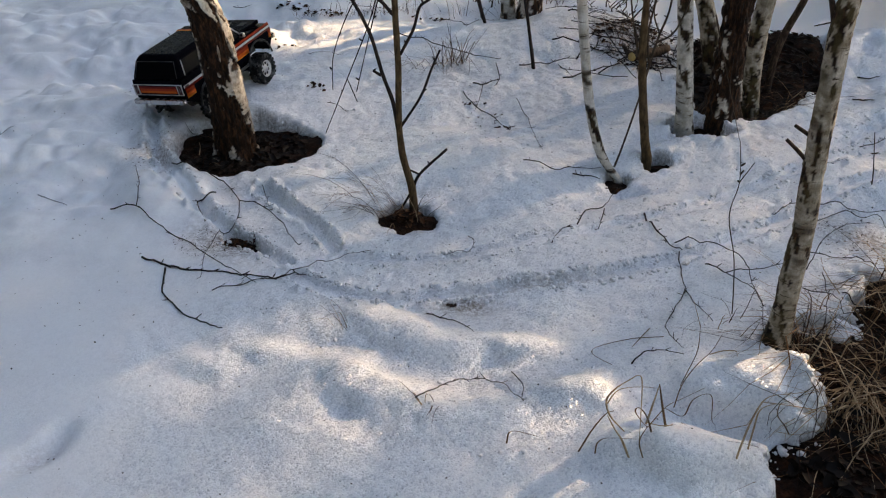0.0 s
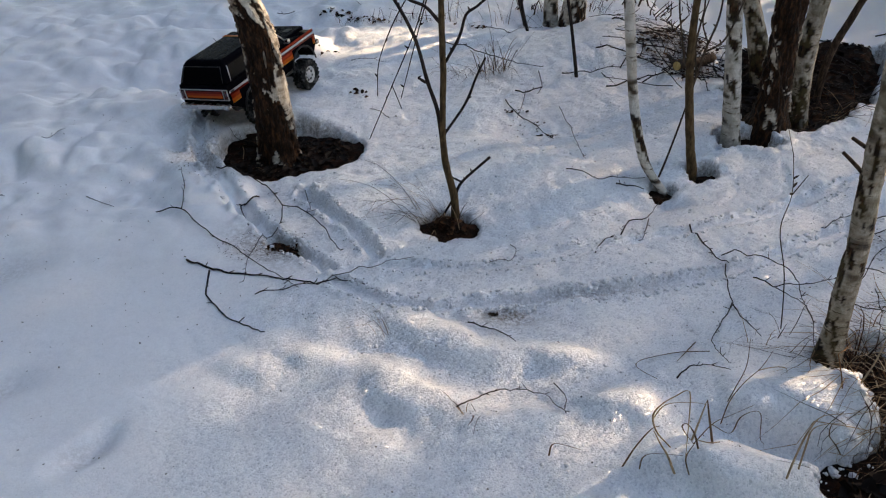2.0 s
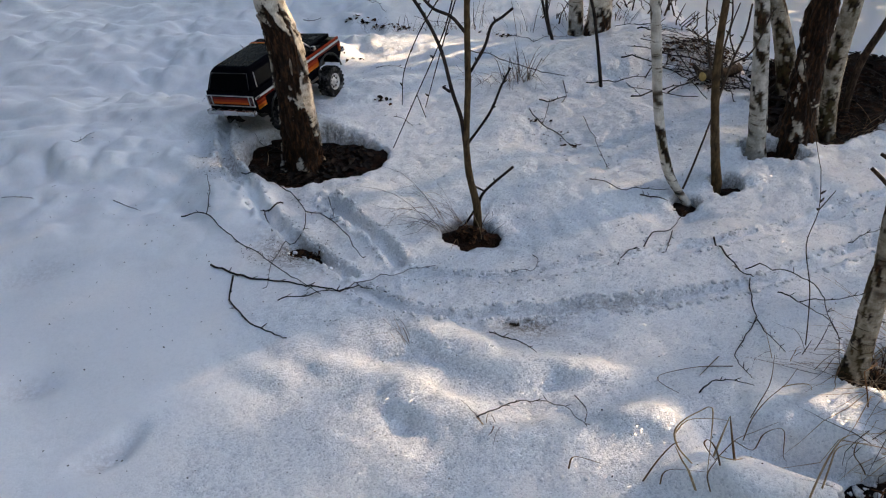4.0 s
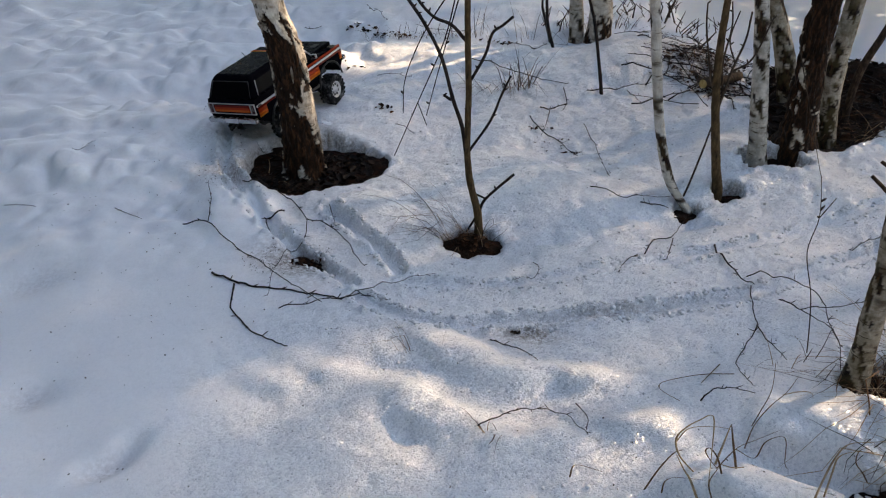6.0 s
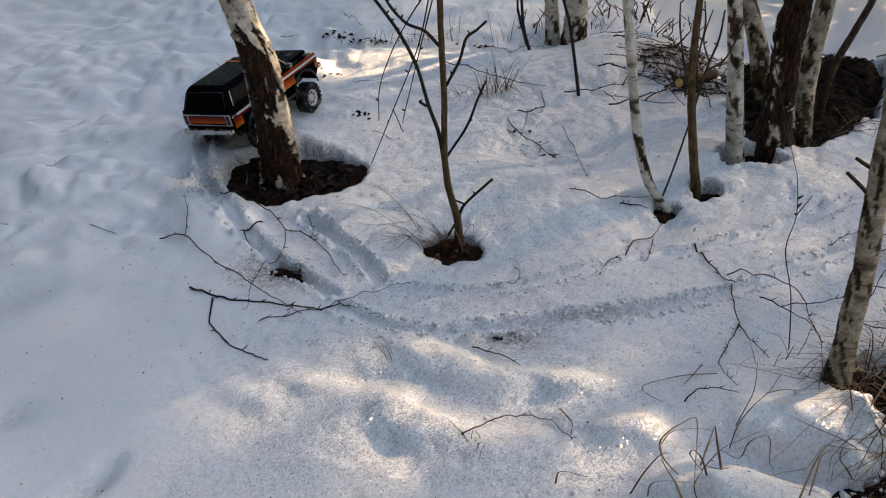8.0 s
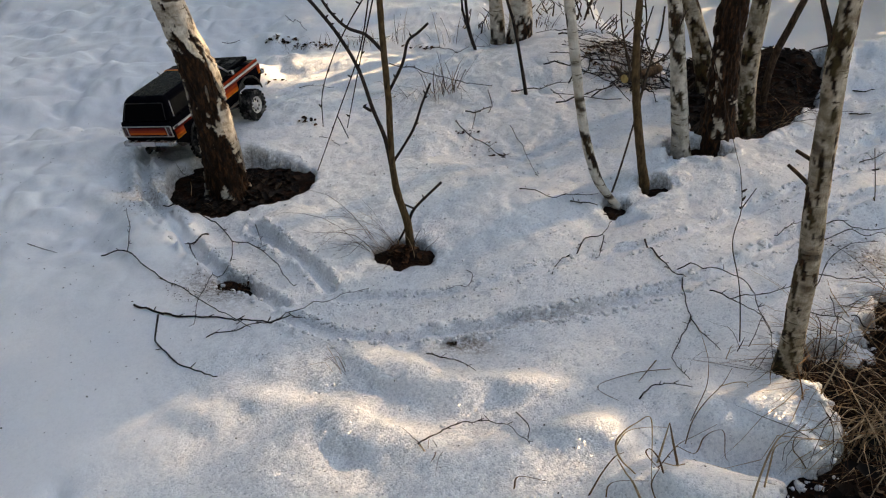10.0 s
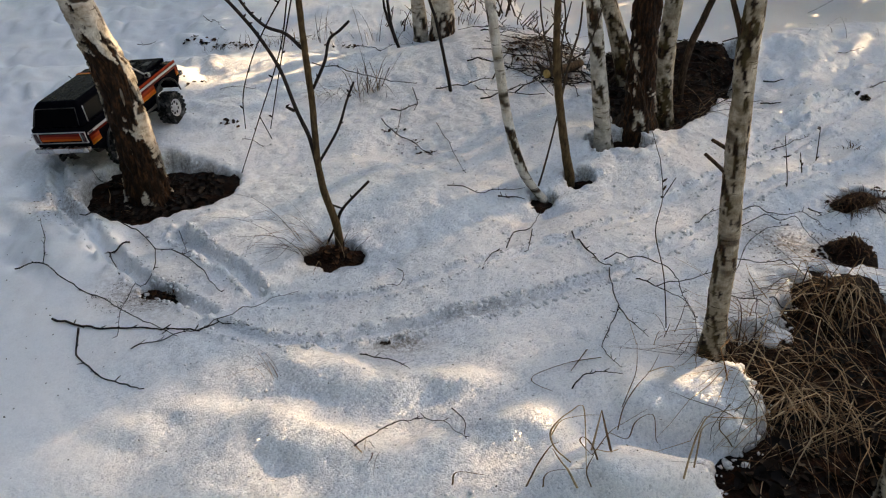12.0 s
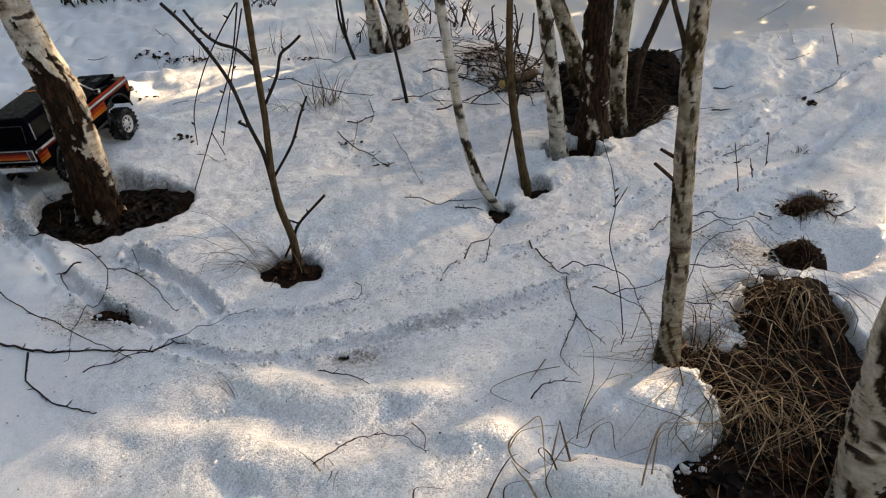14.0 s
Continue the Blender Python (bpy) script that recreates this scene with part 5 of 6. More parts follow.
leaves("leaf_litter", 26, spot(-0.77, 3.93, 0.10, 0.03), "dark bark and leaves on a thawed snow edge", (0.006, 0.016), seed=50)
leaves("leaf_litter", 20, spot(-0.60, 3.87, 0.10, 0.025), "dark bark and leaves on a thawed snow edge", (0.006, 0.014), seed=51)
leaves("leaf_litter", 14, spot(-0.07, 3.81, 0.10, 0.02), "dark bark and leaves on a thawed snow edge", (0.006, 0.014), seed=52)
leaves("leaf_litter", 26, spot(0.12, 2.80, 0.05, 0.015), "dark bark bits along a fallen twig", (0.003, 0.008), seed=53)
leaves("leaf_litter", 22, spot(0.23, 2.63, 0.04, 0.012), "dark bark bits along a fallen twig", (0.003, 0.008), seed=54)
leaves("leaf_litter", 34, spot(-0.575, 1.835, 0.05, 0.03), "dark leaves in a small thawed hole", (0.004, 0.010), seed=45)
leaves("bark_crumbs", 1000, within(lambda x, y: lookup(BARE_GRID, x, y) < -0.02, -1.5, 2.2, 0.95, 3.2), "bark crumbs and seeds scattered over the snow", (0.0010, 0.0030), LITTER, 37)
leaves("bark_crumbs", 300, spot(-0.61, 1.825, 0.15, 0.09), "dirt crumbs by a thawed hole", (0.0007, 0.0026), LITTER, 38)
leaves("bark_crumbs", 160, spot(-0.85, 2.42, 0.25, 0.22), "dirt crumbs round the melt hollow", (0.0012, 0.0040), LITTER, 39)
leaves("bark_crumbs", 160, spot(1.25, 1.85, 0.2, 0.14), "dirt crumbs on thin snow", (0.0012, 0.0040), LITTER, 40)
leaves("bark_crumbs", 14, spot(-0.72, 3.30, 0.12, 0.06), "dark bark crumbs lying on snow", (0.004, 0.012), LITTER, 41)
leaves("bark_crumbs", 8, spot(0.03, 1.537, 0.012, 0.006), "dark crumb lump in a small snow hole", (0.005, 0.009), LITTER, 42)
leaves("bark_crumbs", 20, spot(0.16, 2.70, 0.07, 0.05), "dark bark crumbs under fallen twigs", (0.002, 0.006), LITTER, 43)
leaves("bark_crumbs", 10, spot(1.93, 2.71, 0.03, 0.02), "dark clod on the snow bank", (0.010, 0.018), LITTER, 44)


# ---- brushwood by the hollow ----
def log(name, a, b, r, label, mat=BROWN_BARK):
    a, b = Vector(a), Vector(b)
    ob = thing(name, a, label, "log", "cut brushwood")
    bm = bmesh.new()
    run = [a.lerp(b, t) - a + Vector((0, 0, 0.004 * math.sin(7 * t))) for t in np.linspace(0, 1, 9)]
    tube(bm, run, [r * (1 - 0.1 * k / 8) for k in range(9)], 14, knots=0.06)
    part("bark", bm, mat, ob)
    bm = bmesh.new()
    d = (a - b).normalized()
    tube(bm, [Vector(), d * 0.003], [r * 0.86, r * 0.84], 14)
    part("cut_end", bm, CUT_WOOD, ob, "pale yellow cut end")
    return ob


log("cut_log", (0.775, 3.09, 0.055), (0.96, 3.25, 0.03), 0.021, "short cut log with a yellow end on brushwood")
log("cut_log", (0.80, 3.16, 0.02), (0.70, 3.48, 0.05), 0.014, "thin cut branch lying on brushwood")
rng = random.Random(77)
for k in range(64):
    a = rng.uniform(0, 6.28)
    c = Vector((rng.uniform(0.60, 1.06), rng.uniform(2.98, 3.8), 0))
    d = Vector((math.cos(a), math.sin(a), 0)) * rng.uniform(0.05, 0.17)
    run = [(c - d)[:2], (c + d * 0.2 + Vector((rng.uniform(-0.02, 0.02), 0.01, 0)))[:2], (c + d)[:2]]
    TWIG(rng.uniform(0.0015, 0.0045), rng.uniform(0.002, 0.022), run, "brown stick in a heap of cut brushwood")
for k in range(30):
    a = rng.uniform(-0.7, 0.9)
    c = Vector((rng.uniform(1.0, 1.55), rng.uniform(2.64, 3.15), 0))
    if lookup(BARE_GRID, c.x, c.y) > 0.0:
        d = Vector((math.cos(a), math.sin(a), 0)) * rng.uniform(0.06, 0.2)
        TWIG(rng.uniform(0.0015, 0.004), rng.uniform(0.005, 0.05), [(c - d)[:2], c[:2], (c + d)[:2]], "thin brown twig over the dark hollow")
for k in range(14):
    a = rng.uniform(0, 3.14)
    c = Vector((rng.uniform(-0.9, -0.55), rng.uniform(2.32, 2.58), 0))
    d = Vector((math.cos(a), math.sin(a), 0)) * rng.uniform(0.03, 0.1)
    TWIG(rng.uniform(0.001, 0.0025), rng.uniform(0.003, 0.02), [(c - d)[:2], c[:2], (c + d)[:2]], "thin brown twig in the melt hollow")


def bush(x, y, count, high, wide, label, seed, mat=DARK_TWIG):
    """A bare shrub: a fan of thin stems from one foot."""
    rng = random.Random(seed)
    foot = Vector((x, y, top(x, y) - 0.03))
    ob = thing("shrub", foot, label, "shrub")
    for k in range(count):
        bm = bmesh.new()
        c = Vector((rng.uniform(-wide, wide), rng.uniform(-0.06, 0.06), 0))
        d = Vector((rng.uniform(-0.6, 0.6), rng.uniform(-0.4, 0.4), 1)).normalized() * high * rng.uniform(0.4, 1.0)
        mid = c + d * 0.5 + Vector((rng.uniform(-0.05, 0.05), 0, 0))
        tube(bm, [c, mid, c + d], [0.005, 0.0035, 0.0015], 5, knots=0.1)
        for q in range(4):
            e = Vector((rng.uniform(-0.7, 0.7), rng.uniform(-0.4, 0.4), 0.5)) * high * 0.28
            b = c.lerp(c + d, rng.uniform(0.3, 0.9))
            tube(bm, [b, b + e * 0.6, b + e], [0.0025, 0.002, 0.001], 4)
        part("stem", bm, mat, ob)


bush(-1.28, 4.95, 30, 0.30, 0.16, "dark bare shrub far back in the snow", 1)
bush(-0.95, 5.0, 16, 0.22, 0.12, "dark bare shrub far back in the snow", 2)
bush(-0.25, 4.75, 9, 0.14, 0.1, "few dry shrub stems far back in the snow", 3, GREY_TWIG)
bush(0.62, 4.15, 14, 0.2, 0.22, "brown brush behind the far birches", 4, BROWN_BARK)
bush(0.90, 3.85, 9, 0.18, 0.14, "brown brush behind the far birches", 5, GREY_TWIG)
bush(0.16, 3.95, 3, 0.2, 0.12, "thin bare stems behind the snow ridge", 6, GREY_TWIG)


# ---- loose clumps of snow along the thawed edge ----
def snow_clump(x, y, r, seed):
    rng = random.Random(seed)
    bm = bmesh.new()
    bmesh.ops.create_icosphere(bm, subdivisions=4, radius=1)
    shift = Vector((rng.uniform(0, 50), rng.uniform(0, 50), 0))
    for v in bm.verts:
        k = 1 + 0.25 * noise.noise(v.co * 1.1 + shift) + 0.12 * noise.noise(v.co * 3.5 + shift) + 0.07 * noise.noise(v.co * 8 + shift)
        v.co = Vector((v.co.x * r * k * rng_stretch[seed % 4], v.co.y * r * k, v.co.z * r * 0.6 * k))
    ob = part("snow_clump", bm, SNOW)
    ob.data.attributes.new("dirt", "FLOAT", "POINT").data.foreach_set("value", [0.12] * len(ob.data.vertices))
    ob.data.attributes.new("coarse", "FLOAT", "POINT").data.foreach_set("value", [1.0] * len(ob.data.vertices))
    ob.location, ob.rotation_euler = (x, y, top(x, y) + r * 0.1), (0, 0, rng.uniform(0, 6.28))
    return tagged(ob, "loose clump of granular snow on bare soil", "snow clump", "snow clumps")


rng_stretch = (1.0, 1.4, 1.2, 1.7)
for k, (x, y, r) in enumerate(((0.97, 1.455, 0.030), (0.99, 1.43, 0.022), (0.955, 1.42, 0.024))):
    snow_clump(x, y, r, k)


def snow_crumbs(label, places, size, seed):
    """Loose lumps of icy snow, each a crooked pebble; places gives (x, y)."""
    rng = random.Random(seed)
    bm = bmesh.new()
    bmesh.ops.create_icosphere(bm, subdivisions=1, radius=1)
    ball = np.array([v.co[:] for v in bm.verts])
    faces = np.array([[v.index for v in f.verts] for f in bm.faces])
    bm.free()
    jitter = np.random.default_rng(seed)
    co, tris = [], []
    for x, y in places:
        r = size[0] + (size[1] - size[0]) * rng.random() ** 2.5
        shape = ball * jitter.uniform(0.65, 1.25, (len(ball), 1)) * np.array([rng.uniform(0.8, 1.4), rng.uniform(0.8, 1.4), rng.uniform(0.6, 1.0)]) * r
        tris.append(faces + len(ball) * len(co))
        co.append(shape + np.array([x, y, top(x, y) + 0.15 * r]))
    me = bpy.data.meshes.new("snow_crumbs")
    me.from_pydata(np.concatenate(co).tolist(), [], np.concatenate(tris).tolist())
    me.polygons.foreach_set("use_smooth", [True] * len(me.polygons))
    me.materials.append(SNOW)
    for key, value in (("dirt", 0.05), ("coarse", 1.0)):
        me.attributes.new(key, "FLOAT", "POINT").data.foreach_set("value", [value] * len(me.vertices))
    return tagged(new("snow_crumbs", me), label, "snow crumbs", kind="stuff")


def beside(run, count, off, seed, first=0.0, last=1.0):
    """Places along both edges of a run."""
    rng = random.Random(seed)
    for _ in range(count):
        t = rng.uniform(first, last) * (len(run) - 1)
        k = min(int(t), len(run) - 2)
        a, b = Vector(run[k]), Vector(run[k + 1])
        d = (b - a).normalized()
        p = a.lerp(b, t - k) + Vector((-d.y, d.x)) * rng.choice((-1, 1)) * (off + rng.gauss(0, 0.006))
        yield p.x, p.y


snow_crumbs("icy crumbs along the near wheel rut", beside(RUTS[0], 620, 0.030, 81, 0.1), (0.0022, 0.0085), 81)
snow_crumbs("icy crumbs along the far wheel rut", beside(RUTS[1], 420, 0.029, 82, 0.1), (0.0020, 0.0075), 82)
snow_crumbs("icy crumbs thrown out of fresh wheel tracks", [p for r, q in ((RUTS[2], 220), (RUTS[3], 150)) for p in beside(r, q, 0.032, 83 + q)], (0.002, 0.008), 83)
snow_crumbs("icy crumbs along a rut on the bank", beside(RUTS[5], 140, 0.031, 84), (0.003, 0.010), 84)
edge_rng = random.Random(85)
snow_crumbs("icy crumbs on the melting edge of a snow mound", [within(lambda x, y: -0.035 < lookup(BARE_GRID, x, y) < 0.02, 0.60, 1.15, 1.0, 1.62)(edge_rng) for _ in range(240)], (0.002, 0.010), 85)
snow_crumbs("icy crumbs strewn over old snow", [within(lambda x, y: lookup(BARE_GRID, x, y) < -0.03, -0.5, 2.0, 0.95, 2.9)(edge_rng) for _ in range(500)], (0.0015, 0.006), 86)


# ---- the model off-road truck, about half a metre long ----
BLACK = paint_material("black_paint", (0.003, 0.003, 0.005), 0.2, coat=0.0, dust=0.004)
BLACK.node_tree.nodes["Principled BSDF"].inputs["IOR"].default_value = 1.05
RED = paint_material("dark_red_stripe_paint", (0.17, 0.009, 0.004), 0.56, coat=0.06, dust=0.0)
VERMILION = paint_material("red_orange_stripe_paint", (0.36, 0.032, 0.004), 0.56, coat=0.06, dust=0.0)
ORANGE = paint_material("orange_stripe_paint", (0.55, 0.095, 0.006), 0.56, coat=0.06, dust=0.0)
AMBER = paint_material("yellow_stripe_paint", (0.62, 0.22, 0.015), 0.56, coat=0.06, dust=0.0)
CHROME = paint_material("chrome", (0.42, 0.42, 0.43), 0.2, 1.0, 0.0, 0.1)
TRIM = paint_material("silver_white_trim", (0.60, 0.60, 0.61), 0.3, 0.2, 0.2)
GLASS = paint_material("smoked_window", (0.003, 0.003, 0.004), 0.14, 0.0, 0.0, 0.0)
PALE_GLASS = paint_material("grey_window", (0.012, 0.012, 0.012), 0.08, 0.0, 0.0, 0.03)
GLASS.node_tree.nodes["Principled BSDF"].inputs["Specular IOR Level"].default_value = 0.08
for pane_paint in (GLASS, PALE_GLASS):
    pane_paint.node_tree.nodes["Principled BSDF"].inputs["IOR"].default_value = 1.2
PLASTIC = paint_material("black_plastic", (0.012, 0.012, 0.012), 0.5, 0.0, 0.0, 0.2)
RUBBER = paint_material("tyre_rubber", (0.012, 0.012, 0.012), 0.85, 0.0, 0.0, 0.55)
RIM = paint_material("silver_rim", (0.62, 0.62, 0.63), 0.35, 0.7, 0.0, 0.6)
LENS_RED = paint_material("red_lamp_lens", (0.05, 0.004, 0.003), 0.15)

# Forward is x, left is y; the ground is z 0 midway between the axles.
FRONT, REAR, DROP = 0.146, 0.160, 0.012  # the axles ahead of and behind the middle, and how far the front one hangs
HUB, TRACK, HALF = 0.048, 0.099, 0.104
BELT, FLOOR_Z, NOSE, TAIL = 0.186, 0.112, 0.252, -0.292


def prism(bm, outline, half):
    """A side outline (x, z) drawn out across the truck, a little narrower towards the top."""
    def half_at(z):
        return half - 0.10 * max(0.0, z - 0.165)
    left = [bm.verts.new((x, half_at(z), z)) for x, z in outline]
    right = [bm.verts.new((x, -half_at(z), z)) for x, z in outline]
    bm.faces.new(left[::-1])
    bm.faces.new(right)
    n = len(outline)
    for k in range(n):
        bm.faces.new((left[k], left[(k + 1) % n], right[(k + 1) % n], right[k]))
    bmesh.ops.recalc_face_normals(bm, faces=bm.faces[:])


def arch(x, r=0.071, first=12, last=168, z=0.066):
    return [(x + r * math.cos(radians(a)), z + r * math.sin(radians(a))) for a in np.linspace(first, last, 11)]


def softened(ob, width, segments=2, angle=35):
    m = ob.modifiers.new("bevel", "BEVEL")
    m.width, m.segments, m.limit_method, m.angle_limit = width, segments, "ANGLE", radians(angle)
    return ob


def strip(bm, x0, x1, z0, z1, y, thick=0.0016):
    box(bm, x0, x1, min(y, y + thick), max(y, y + thick), z0, z1)


def truck(pose_at):
    ob = thing("model_truck", (0, 0, 0), "black and orange radio controlled off-road truck standing in snow", "toy truck")
    # lower body with open wheel arches
    outline = [(NOSE, 0.118), (NOSE + 0.004, 0.148), (NOSE, 0.171), (0.085, BELT + 0.003), (TAIL + 0.004, BELT), (TAIL, 0.15), (TAIL + 0.006, 0.112)]
    outline += arch(-REAR)[::-1] + [(-0.085, FLOOR_Z - 0.012), (0.085, FLOOR_Z - 0.012)] + arch(FRONT, 0.075)[::-1]
    bm = bmesh.new()
    prism(bm, outline, HALF)
    body = softened(part("body", bm, BLACK, ob, "glossy black body", False), 0.005)
    # hood with a raised middle and two vents
    bm = bmesh.new()
    box(bm, 0.095, NOSE - 0.012, -0.072, 0.072, 0.176, 0.1905, 0.004)
    hood = part("hood", bm, BLACK, ob, "black hood", False)
    for y in (-0.035, 0.035):
        bm = bmesh.new()
        box(bm, 0.17, 0.205, y - 0.013, y + 0.013, 0.1895, 0.1925, 0.001)
        part("hood_vent", bm, PLASTIC, hood, "matt black vent", False)
    # cab and hard top
    bm = bmesh.new()
    rings = []
    for z, x0, x1, half in ((BELT, 0.088, TAIL + 0.006, 0.1005), (0.245, 0.032, -0.258, 0.085), (0.256, 0.015, -0.240, 0.076)):
        rings.append([bm.verts.new(p) for p in ((x0, half, z), (x1, half, z), (x1, -half, z), (x0, -half, z))])
    for a, b in zip(rings, rings[1:]):
        for k in range(4):
            bm.faces.new((a[k], a[(k + 1) % 4], b[(k + 1) % 4], b[k]))
    bm.faces.new(rings[-1])
    bm.faces.new(rings[0][::-1])
    bmesh.ops.recalc_face_normals(bm, faces=bm.faces[:])
    softened(part("cab", bm, BLACK, ob, "black cab and hard top", False), 0.007, 3, 20)

    def on_side(x, t, s, out=0.0012):
        """A place on the cab's side: x along, t from the belt (0) to the eaves (1), s the side."""
        z = BELT + (0.245 - BELT) * t
        return Vector((x, s * (0.1005 - 0.0155 * t + out), z))

    def pane(name, corners, mat, parent, label="", thick=0.0016):
        bm = bmesh.new()
        vs = [bm.verts.new(c) for c in corners]
        f = bm.faces.new(vs)
        bmesh.ops.recalc_face_normals(bm, faces=[f])
        bmesh.ops.solidify(bm, geom=[f], thickness=thick)
        return part(name, bm, mat, parent, label, False)

    for s in (-1, 1):
        pane("side_window", [on_side(-0.062, 0.14, s), on_side(-0.255, 0.14, s), on_side(-0.240, 0.86, s), on_side(-0.050, 0.86, s)], PALE_GLASS, ob, "smoked rear side window")
        bm = bmesh.new()
        tube(bm, [on_side(-0.257, 0.10, s, 0.002), on_side(-0.241, 0.88, s, 0.002)], [0.0018, 0.0018], 6)
        part("window_trim", bm, TRIM, ob, "thin silver window edge")
        pane("door_window", [on_side(0.068, 0.12, s), on_side(-0.022, 0.12, s), on_side(-0.012, 0.84, s), on_side(0.030, 0.84, s)], PALE_GLASS, ob, "grey door window")
        # the slanting orange band up the pillar
        for k, m in ((0, RED), (1, ORANGE), (2, AMBER)):
            d = 0.005 * k
            pane("pillar_stripe", [on_side(-0.030 - d, 0, s, 0.0014), on_side(-0.035 - d, 0, s, 0.0014), on_side(-0.024 - d, 0.98, s, 0.0014), on_side(-0.019 - d, 0.98, s, 0.0014)], m, ob, thick=0.001)
        y = s * HALF
        for name, m, z0, z1 in (("side_stripe", VERMILION, 0.1672, 0.1770), ("side_stripe", RED, 0.1500, 0.1570), ("side_stripe", VERMILION, 0.1375, 0.1500), ("side_stripe", ORANGE, 0.1250, 0.1375), ("side_stripe", AMBER, 0.1215, 0.1250)):
            runs = ((-0.040, NOSE - 0.004),) if z0 > 0.16 else ((TAIL + 0.008, NOSE - 0.004),) if z0 > 0.145 else ((-0.093, 0.093), (TAIL + 0.01, -0.237), (0.234, NOSE - 0.004))
            for x0, x1 in runs:
                bm = bmesh.new()
                strip(bm, x0, x1, z0, z1, y, s * (0.0012 - (0.0004 if z0 > 0.165 else 0)))
                part(name, bm, m, body)
        bm = bmesh.new()
        strip(bm, TAIL + 0.006, NOSE, 0.1585, 0.1655, y, s * 0.0024)
        part("side_trim", bm, TRIM, body, "silver white trim line", False)
        bm = bmesh.new()
        strip(bm, TAIL + 0.010, TAIL + 0.030, 0.1590, 0.1650, y, s * 0.0032)
        part("marker_lamp", bm, PLASTIC, body, "small dark marker lamp", False)
        bm = bmesh.new()
        box(bm, -0.036, -0.016, min(y, y + s * 0.004), max(y, y + s * 0.004), 0.1765, 0.1805, 0.001)
        part("door_handle", bm, CHROME, body, "chrome door handle", False)
        for x, r in ((FRONT, 0.0775), (-REAR, 0.0735)):
            bm = bmesh.new()
            run = [(px, y + s * 0.004, pz) for px, pz in arch(x, r, 4, 176)]
            tube(bm, run, [0.0036] * len(run), 6)
            part("wheel_arch", bm, PLASTIC, body, "black plastic arch flare")
        bm = bmesh.new()
        tube(bm, [(0.080, s * 0.092, 0.088), (0.06, s * 0.108, 0.086), (-0.06, s * 0.108, 0.086), (-0.080, s * 0.092, 0.088)], [0.005] * 4, 8)
        part("rock_slider", bm, PLASTIC, ob, "black tubular side step")
        bm = bmesh.new()
        box(bm, 0.058, 0.072, min(s * 0.110, s * 0.128), max(s * 0.110, s * 0.128), 0.192, 0.207, 0.003)
        mirror = part("side_mirror", bm, CHROME, ob, "small chrome side mirror", False)
        bm = bmesh.new()
        tube(bm, [(0.068, s * 0.100, 0.188), (0.065, s * 0.114, 0.196)], [0.002, 0.002], 6)
        part("mirror_arm", bm, CHROME, mirror)
    # the band across the roof
    for k, m in ((0, RED), (1, ORANGE), (2, AMBER)):
        bm = bmesh.new()
        x = -0.0205 - 0.005 * k
        for s in (-1, 1):
            bm.faces.new([bm.verts.new(p) for p in ((x, s * 0.0855, 0.2455), (x - 0.005, s * 0.0855, 0.2455), (x - 0.005, s * 0.0760, 0.2568), (x, s * 0.0760, 0.2568))])
        bm.faces.new([bm.verts.new(p) for p in ((x, -0.0760, 0.2568), (x - 0.005, -0.0760, 0.2568), (x - 0.005, 0.0760, 0.2568), (x, 0.0760, 0.2568))])
        bmesh.ops.recalc_face_normals(bm, faces=bm.faces[:])
        part("roof_stripe", bm, m, ob, smooth=False)
    # windscreen, its silver frame and wipers
    def front(t, y, out=0.0012):
        return Vector((0.088 - 0.056 * t + out, y * (1 - 0.12 * t), BELT + 0.059 * t + out))
    pane("windscreen", [front(0.12, 0.086), front(0.12, -0.086), front(0.88, -0.086), front(0.88, 0.086)], PALE_GLASS, ob, "grey windscreen")
    for a, b in (((0.08, 0.092), (0.95, 0.092)), ((0.08, -0.092), (0.95, -0.092)), ((0.08, 0.092), (0.08, -0.092))):
        bm = bmesh.new()
        tube(bm, [front(a[0], a[1], 0.003), front(b[0], b[1], 0.003)], [0.003, 0.003], 6)
        part("screen_frame", bm, TRIM, ob, "silver windscreen frame")
    # tail: window, tailgate band, lamps and bumper
    def rear(t, y, out=0.0014):
        return Vector((TAIL + 0.006 + 0.028 * t - out, y * (1 - 0.14 * t), BELT + 0.059 * t))
    pane("rear_window", [rear(0.16, 0.082), rear(0.16, -0.082), rear(0.88, -0.082), rear(0.88, 0.082)], GLASS, ob, "smoked rear window")
    for a, b in (((0.10, 0.088), (0.92, 0.088)), ((0.10, -0.088), (0.92, -0.088)), ((0.92, 0.088), (0.92, -0.088))):
        bm = bmesh.new()
        tube(bm, [rear(a[0], a[1], 0.001), rear(b[0], b[1], 0.001)], [0.0018, 0.0018], 6)
        part("window_seal", bm, PLASTIC, ob)
    xt = TAIL - 0.0012
    for z0, z1, m in ((0.1590, 0.1660, RED), (0.1510, 0.1590, VERMILION), (0.1430, 0.1510, ORANGE)):
        bm = bmesh.new()
        box(bm, xt - 0.001, xt + 0.004, -0.076, 0.076, z0, z1)
        part("tailgate_stripe", bm, m, body, smooth=False)
    for y0, y1, z0, z1 in ((-0.100, 0.100, 0.1712, 0.1726), (-0.100, 0.100, 0.1350, 0.1364), (-0.1012, -0.0998, 0.1350, 0.1726), (0.0998, 0.1012, 0.1350, 0.1726), (-0.0820, -0.0808, 0.1364, 0.1712), (0.0808, 0.0820, 0.1364, 0.1712)):
        bm = bmesh.new()
        box(bm, xt - 0.002, xt + 0.004, y0, y1, z0, z1)
        part("tailgate_trim", bm, TRIM, body, "silver tailgate trim", False)
